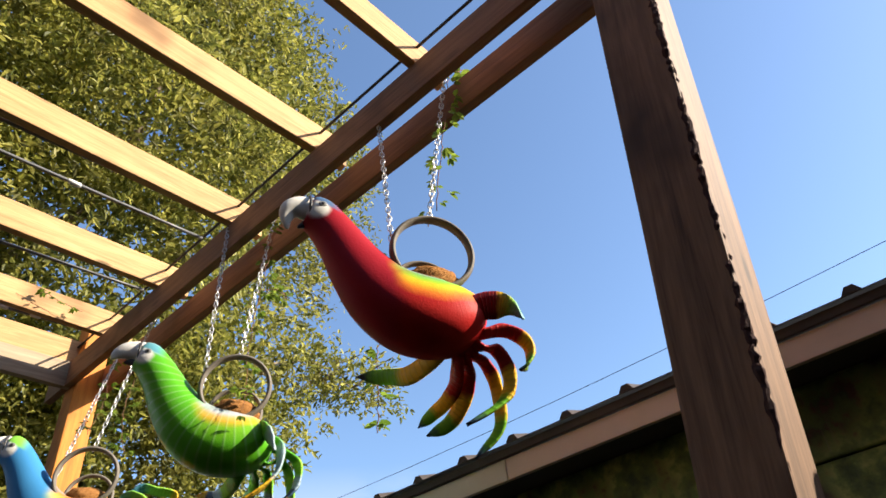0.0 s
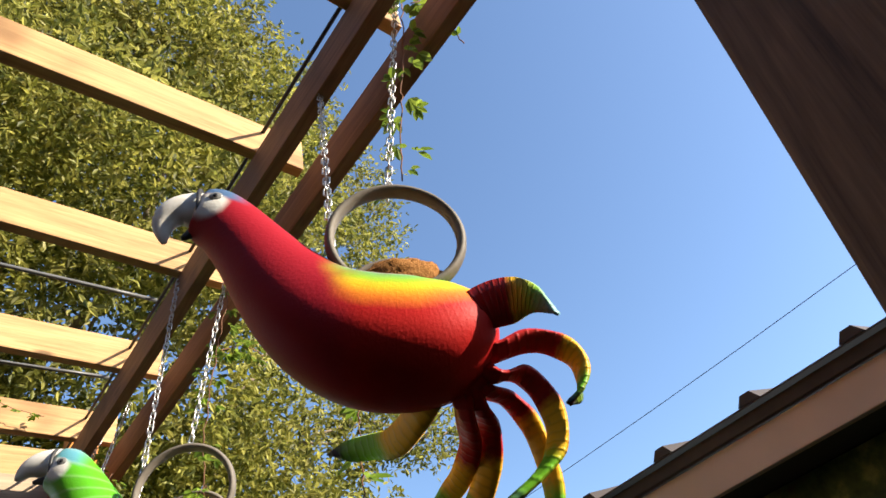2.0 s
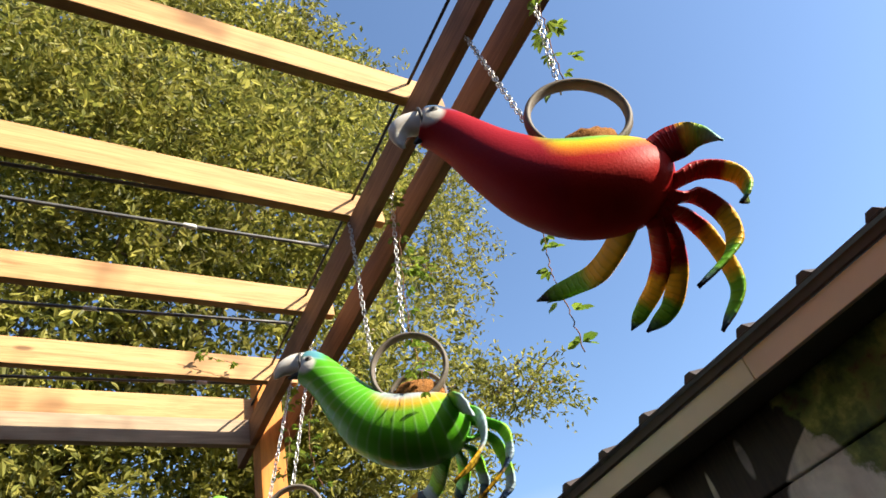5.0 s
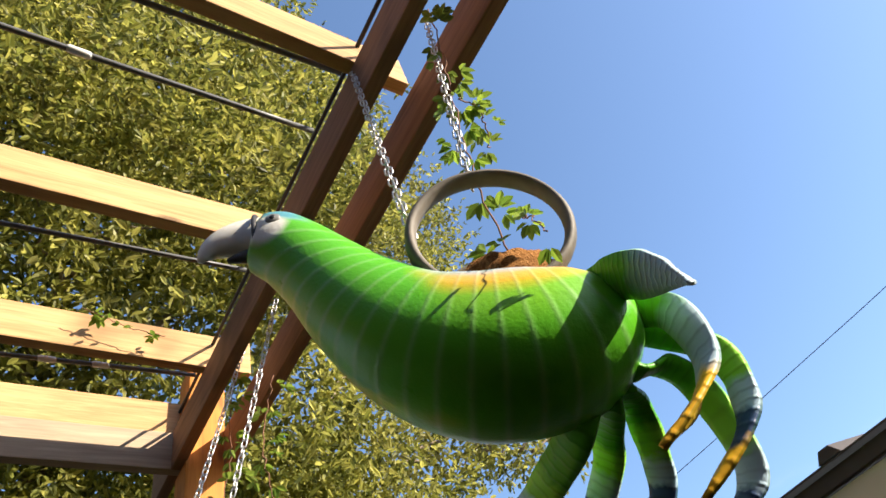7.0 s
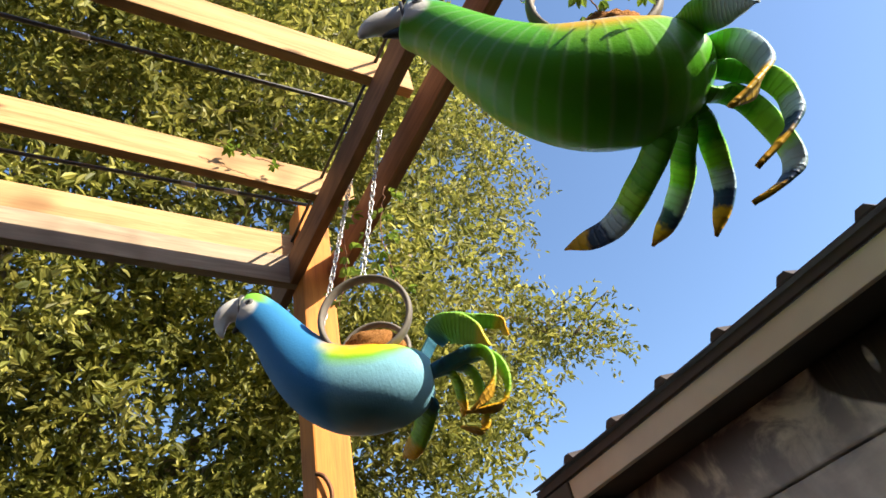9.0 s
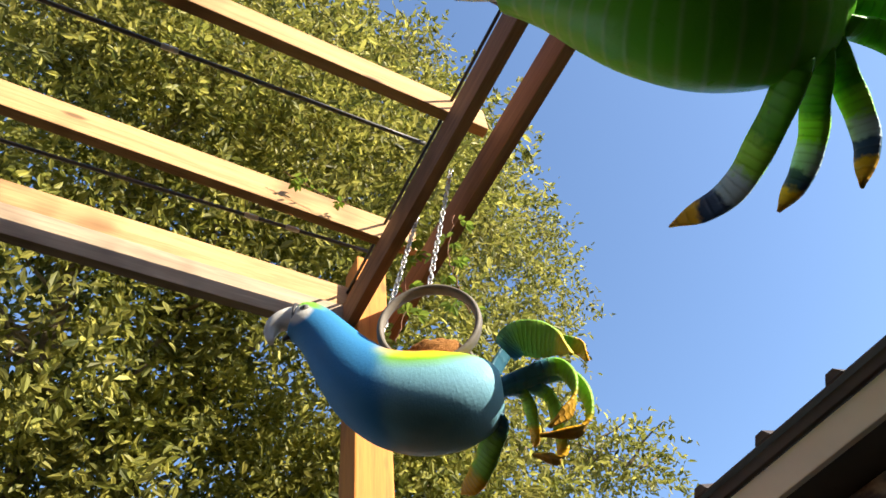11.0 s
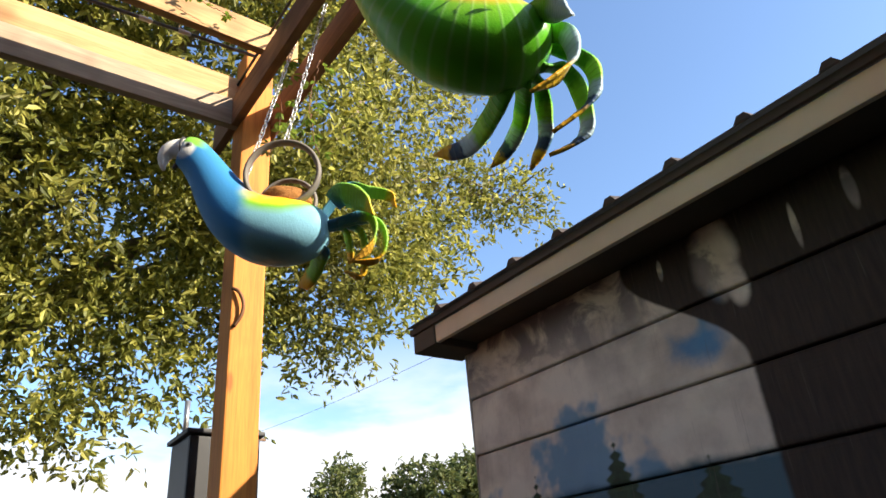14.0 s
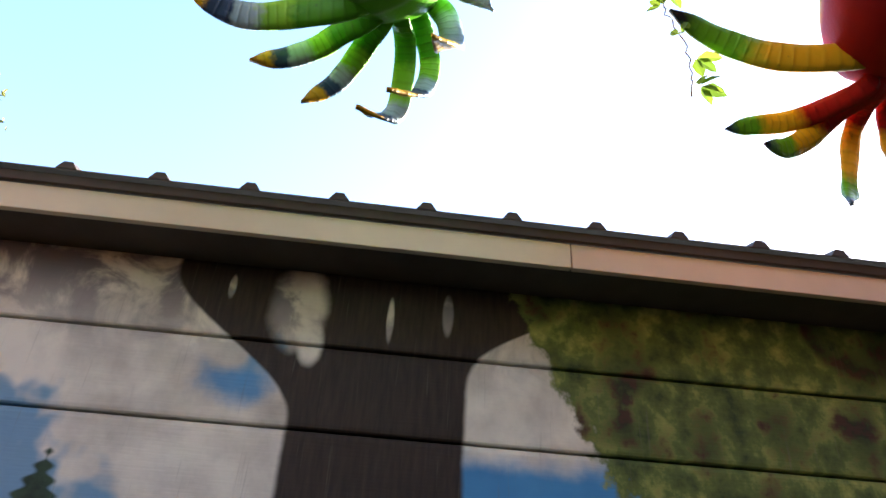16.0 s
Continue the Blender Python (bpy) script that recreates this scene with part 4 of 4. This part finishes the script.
# ---- vines ----
def creeper_leaf(bm_v, bm_f, at, out, size, r):
    """A spray of three to five leaflets from one stalk."""
    out = Vector(out).normalized()
    side = out.cross(Vector((0, 0, 1)))
    side = side.normalized() if side.length > 1e-3 else Vector((1, 0, 0))
    n = r.choice((3, 4, 5))
    for k in range(n):
        a = (k - (n - 1) / 2) * 0.62 + r.uniform(-0.15, 0.15)
        d = (out * math.cos(a) + side * math.sin(a) + Vector((0, 0, r.uniform(-0.5, 0.15)))).normalized()
        v, f = leaf_quads([at + d * 0.004], [d], [Vector((r.uniform(-0.6, 0.6), r.uniform(-0.6, 0.6), 1))], [size * r.uniform(0.75, 1.1)], 0.52)
        bm_f += (f + len(bm_v)).tolist()
        bm_v += v.tolist()


def vine(points, leaves, size, label, seed, spread=0.035, thick=0.0016):
    r = random.Random(seed)
    pts = spline(points, 10)
    ob = tagged(new("vine"), label, "vine", "creepers on the chains")
    wav = [p + Vector((r.uniform(-1, 1), r.uniform(-1, 1), 0)) * 0.004 for p in pts]
    part("stem", tube(bmesh.new(), wav, [thick] * len(wav), 6), STEM, ob)
    for k in range(leaves):
        t = (k + r.uniform(0.1, 0.9)) / leaves
        p = wav[min(len(wav) - 1, int(t * len(wav)))]
        a = r.uniform(0, math.tau)
        out = Vector((math.cos(a), math.sin(a), r.uniform(-0.6, 0.3)))
        v, f = [], []
        creeper_leaf(v, f, p + out * spread * r.uniform(0.3, 1.0), out, size * r.uniform(0.7, 1.2), r)
        lf = raw("leaf", v, f, VINE_LEAF)
        lf.parent = ob
    return ob


vine([(-0.04, -0.88, 3.34), (-0.06, -0.85, 3.12), (-0.08, -0.82, 2.92), (-0.10, -0.79, 2.70)], 22, 0.032, "thin creeper with small green leaves climbing the chain", 3, 0.04)
vine([(0.205, -0.85, 3.40), (0.13, -0.87, 3.42), (0.03, -0.90, 3.38), (-0.03, -0.90, 3.32)], 5, 0.036, "short leafy creeper shoot reaching off the beam", 4, 0.03)
vine([(-0.06, 0.09, 3.32), (-0.07, 0.11, 3.10), (-0.09, 0.13, 2.88), (-0.10, 0.15, 2.70), (-0.09, 0.16, 2.50)], 26, 0.029, "leafy creeper wound round the chain", 5, 0.045)
vine([(-0.08, 0.12, 2.92), (-0.01, 0.14, 2.97), (0.05, 0.18, 3.00), (0.11, 0.24, 3.03)], 14, 0.028, "creeper shoot with small leaves arching away from the chain", 6, 0.03)
vine([(-0.11, 0.10, 2.50), (-0.15, 0.06, 2.44), (-0.18, 0.03, 2.36)], 5, 0.024, "creeper tip hanging over the planter", 7, 0.015, 0.001)
vine([(-0.10, 1.30, 3.24), (-0.10, 1.36, 3.10), (-0.09, 1.40, 2.95), (-0.12, 1.42, 2.80)], 16, 0.036, "leafy creeper hanging beside the post", 8, 0.05)
vine([(-0.09, 1.05, 3.0), (-0.11, 1.08, 2.86), (-0.12, 1.06, 2.72), (-0.08, 1.08, 2.60)], 16, 0.030, "creeper in the planter with small leaves", 9, 0.05)
vine([(-0.55, 1.37, 3.44), (-0.42, 1.375, 3.40), (-0.30, 1.37, 3.38)], 7, 0.03, "creeper crossing a rafter", 10, 0.03)
# long shoot that hangs free below the red planter
vine([(-0.06, -0.72, 2.50), (-0.01, -0.48, 2.58), (0.01, -0.43, 2.54), (0.00, -0.41, 2.42), (-0.02, -0.43, 2.28), (-0.02, -0.42, 2.16)], 9, 0.046, "single reddish creeper shoot hanging free with paired leaves", 11, 0.015, 0.0016)

# ---- dark cables along the beam ----
for pts, lab in (([(-0.136, -1.75, 3.437), (-0.139, -0.6, 3.437), (-0.134, 0.5, 3.438), (-0.136, 1.85, 3.437)], "black cable lying across the rafters along the inner beam"), ([(-0.075, -1.75, 3.438), (-0.06, -0.5, 3.437), (-0.08, 0.6, 3.438), (-0.065, 1.85, 3.437)], "black cable lying across the rafters between the beams")):
    bm = tube(bmesh.new(), spline(pts, 10), [0.006] * 31, 8)
    tagged(mesh_object("cable", bm, BLACK), lab, "cable")

# ---- overhead wire on two poles ----
def utility_pole(x, y):
    ob = tagged(new("utility_pole"), "round grey timber utility pole", "utility pole", "poles of the overhead wire")
    part("pole", tube(bmesh.new(), [(x, y, -0.1), (x, y, 3.5), (x, y, 7.9)], [0.14, 0.125, 0.11], 14), BARK, ob)
    part("crossarm", box(bmesh.new(), (x - 0.9, y - 0.05, 7.55), (x + 0.9, y + 0.05, 7.66), 0.008), WOOD_OLD, ob, smooth=False)


utility_pole(9.0, 26.0)
utility_pole(9.0, -14.0)
bm = tube(bmesh.new(), [Vector((9, 26 - 2.0 * k, 6.7 + 0.0097 * (k - 10) ** 2)) for k in range(21)], [0.006] * 21, 6)
tagged(mesh_object("overhead_wire", bm, BLACK), "thin overhead wire slung between two poles", "wire")


# ---- far trees ----
def far_tree(x, y, h, w, seed):
    ob = tagged(new("far_tree"), "distant green tree on the skyline", "tree", "trees on the skyline")
    bm = bmesh.new()
    limb(bm, (x, y, -0.3), (x + 0.2, y, h * 0.7), 0.25, 0.08, 0.0, seed)
    part("trunk", bm, BARK, ob)
    r = random.Random(seed)
    lobes = [((x + r.uniform(-w, w) * 0.5, y + r.uniform(-w, w) * 0.5, h * r.uniform(0.5, 0.85)), (w * r.uniform(0.4, 0.6), w * 0.5, h * r.uniform(0.14, 0.24)), 260) for _ in range(5)]
    c = crown(lobes, 0.55, FAR_LEAF, "crown", 4)
    c.parent = ob
    tagged(c, kind="stuff")


for i, (az, d, h, w) in enumerate(((39, 62, 13.6, 4.2), (43, 66, 13.2, 4.0), (46, 70, 13.4, 5.0), (49, 66, 12.5, 4.5), (53, 72, 12.0, 4.0), (34, 58, 11.6, 4.0), (28.5, 64, 13.2, 4.0), (57, 75, 11.0, 5.0), (121, 30, 17.0, 2.6))):
    far_tree(d * math.sin(radians(az)), d * math.cos(radians(az)), h, w, 20 + i)


# ---- black box on a stand behind the post, with a thin pole ----
stand = tagged(new("equipment_box"), "black box on a slim stand with a thin pole", "box")
part("case", box(bmesh.new(), (-0.150, 2.02, 1.55), (0.130, 2.26, 1.885), 0.012), BLACK, stand, smooth=False)
part("lid", box(bmesh.new(), (-0.165, 2.005, 1.8855), (0.145, 2.275, 1.905), 0.006), BLACK, stand, smooth=False)
for x in (-0.12, 0.10):
    for y in (2.05, 2.23):
        part("leg", tube(bmesh.new(), [(x, y, -0.03), (x, y, 1.56)], [0.014, 0.014], 10), BLACK, stand)
part("pole", tube(bmesh.new(), [(-0.117, 2.2, 1.904), (-0.117, 2.2, 2.06)], [0.011, 0.011], 10), STEEL, stand, "thin grey metal pole")

# ---- pale house on the skyline ----
house = tagged(new("far_house"), "distant pale house with a low gabled roof", "house")
part("wall", box(bmesh.new(), (38.0, 50.0, -0.3), (43.4, 56.0, 9.2)), plain("pale_house_paint", (0.6, 0.62, 0.66), 0.7), house, smooth=False)
bm = bmesh.new()
a, b = ([bm.verts.new((x, y, z)) for x, z in ((37.6, 9.2), (40.6, 10.9), (43.8, 9.2))] for y in (49.6, 56.4))
for q in ((a[0], a[1], b[1], b[0]), (a[1], a[2], b[2], b[1]), (a[2], a[0], b[0], b[2]), (a[0], a[2], a[1]), (b[0], b[1], b[2])):
    bm.faces.new(q)
part("roof", bm, plain("pale_roof_steel", (0.5, 0.54, 0.60), 0.5, 0.2), house, smooth=False)
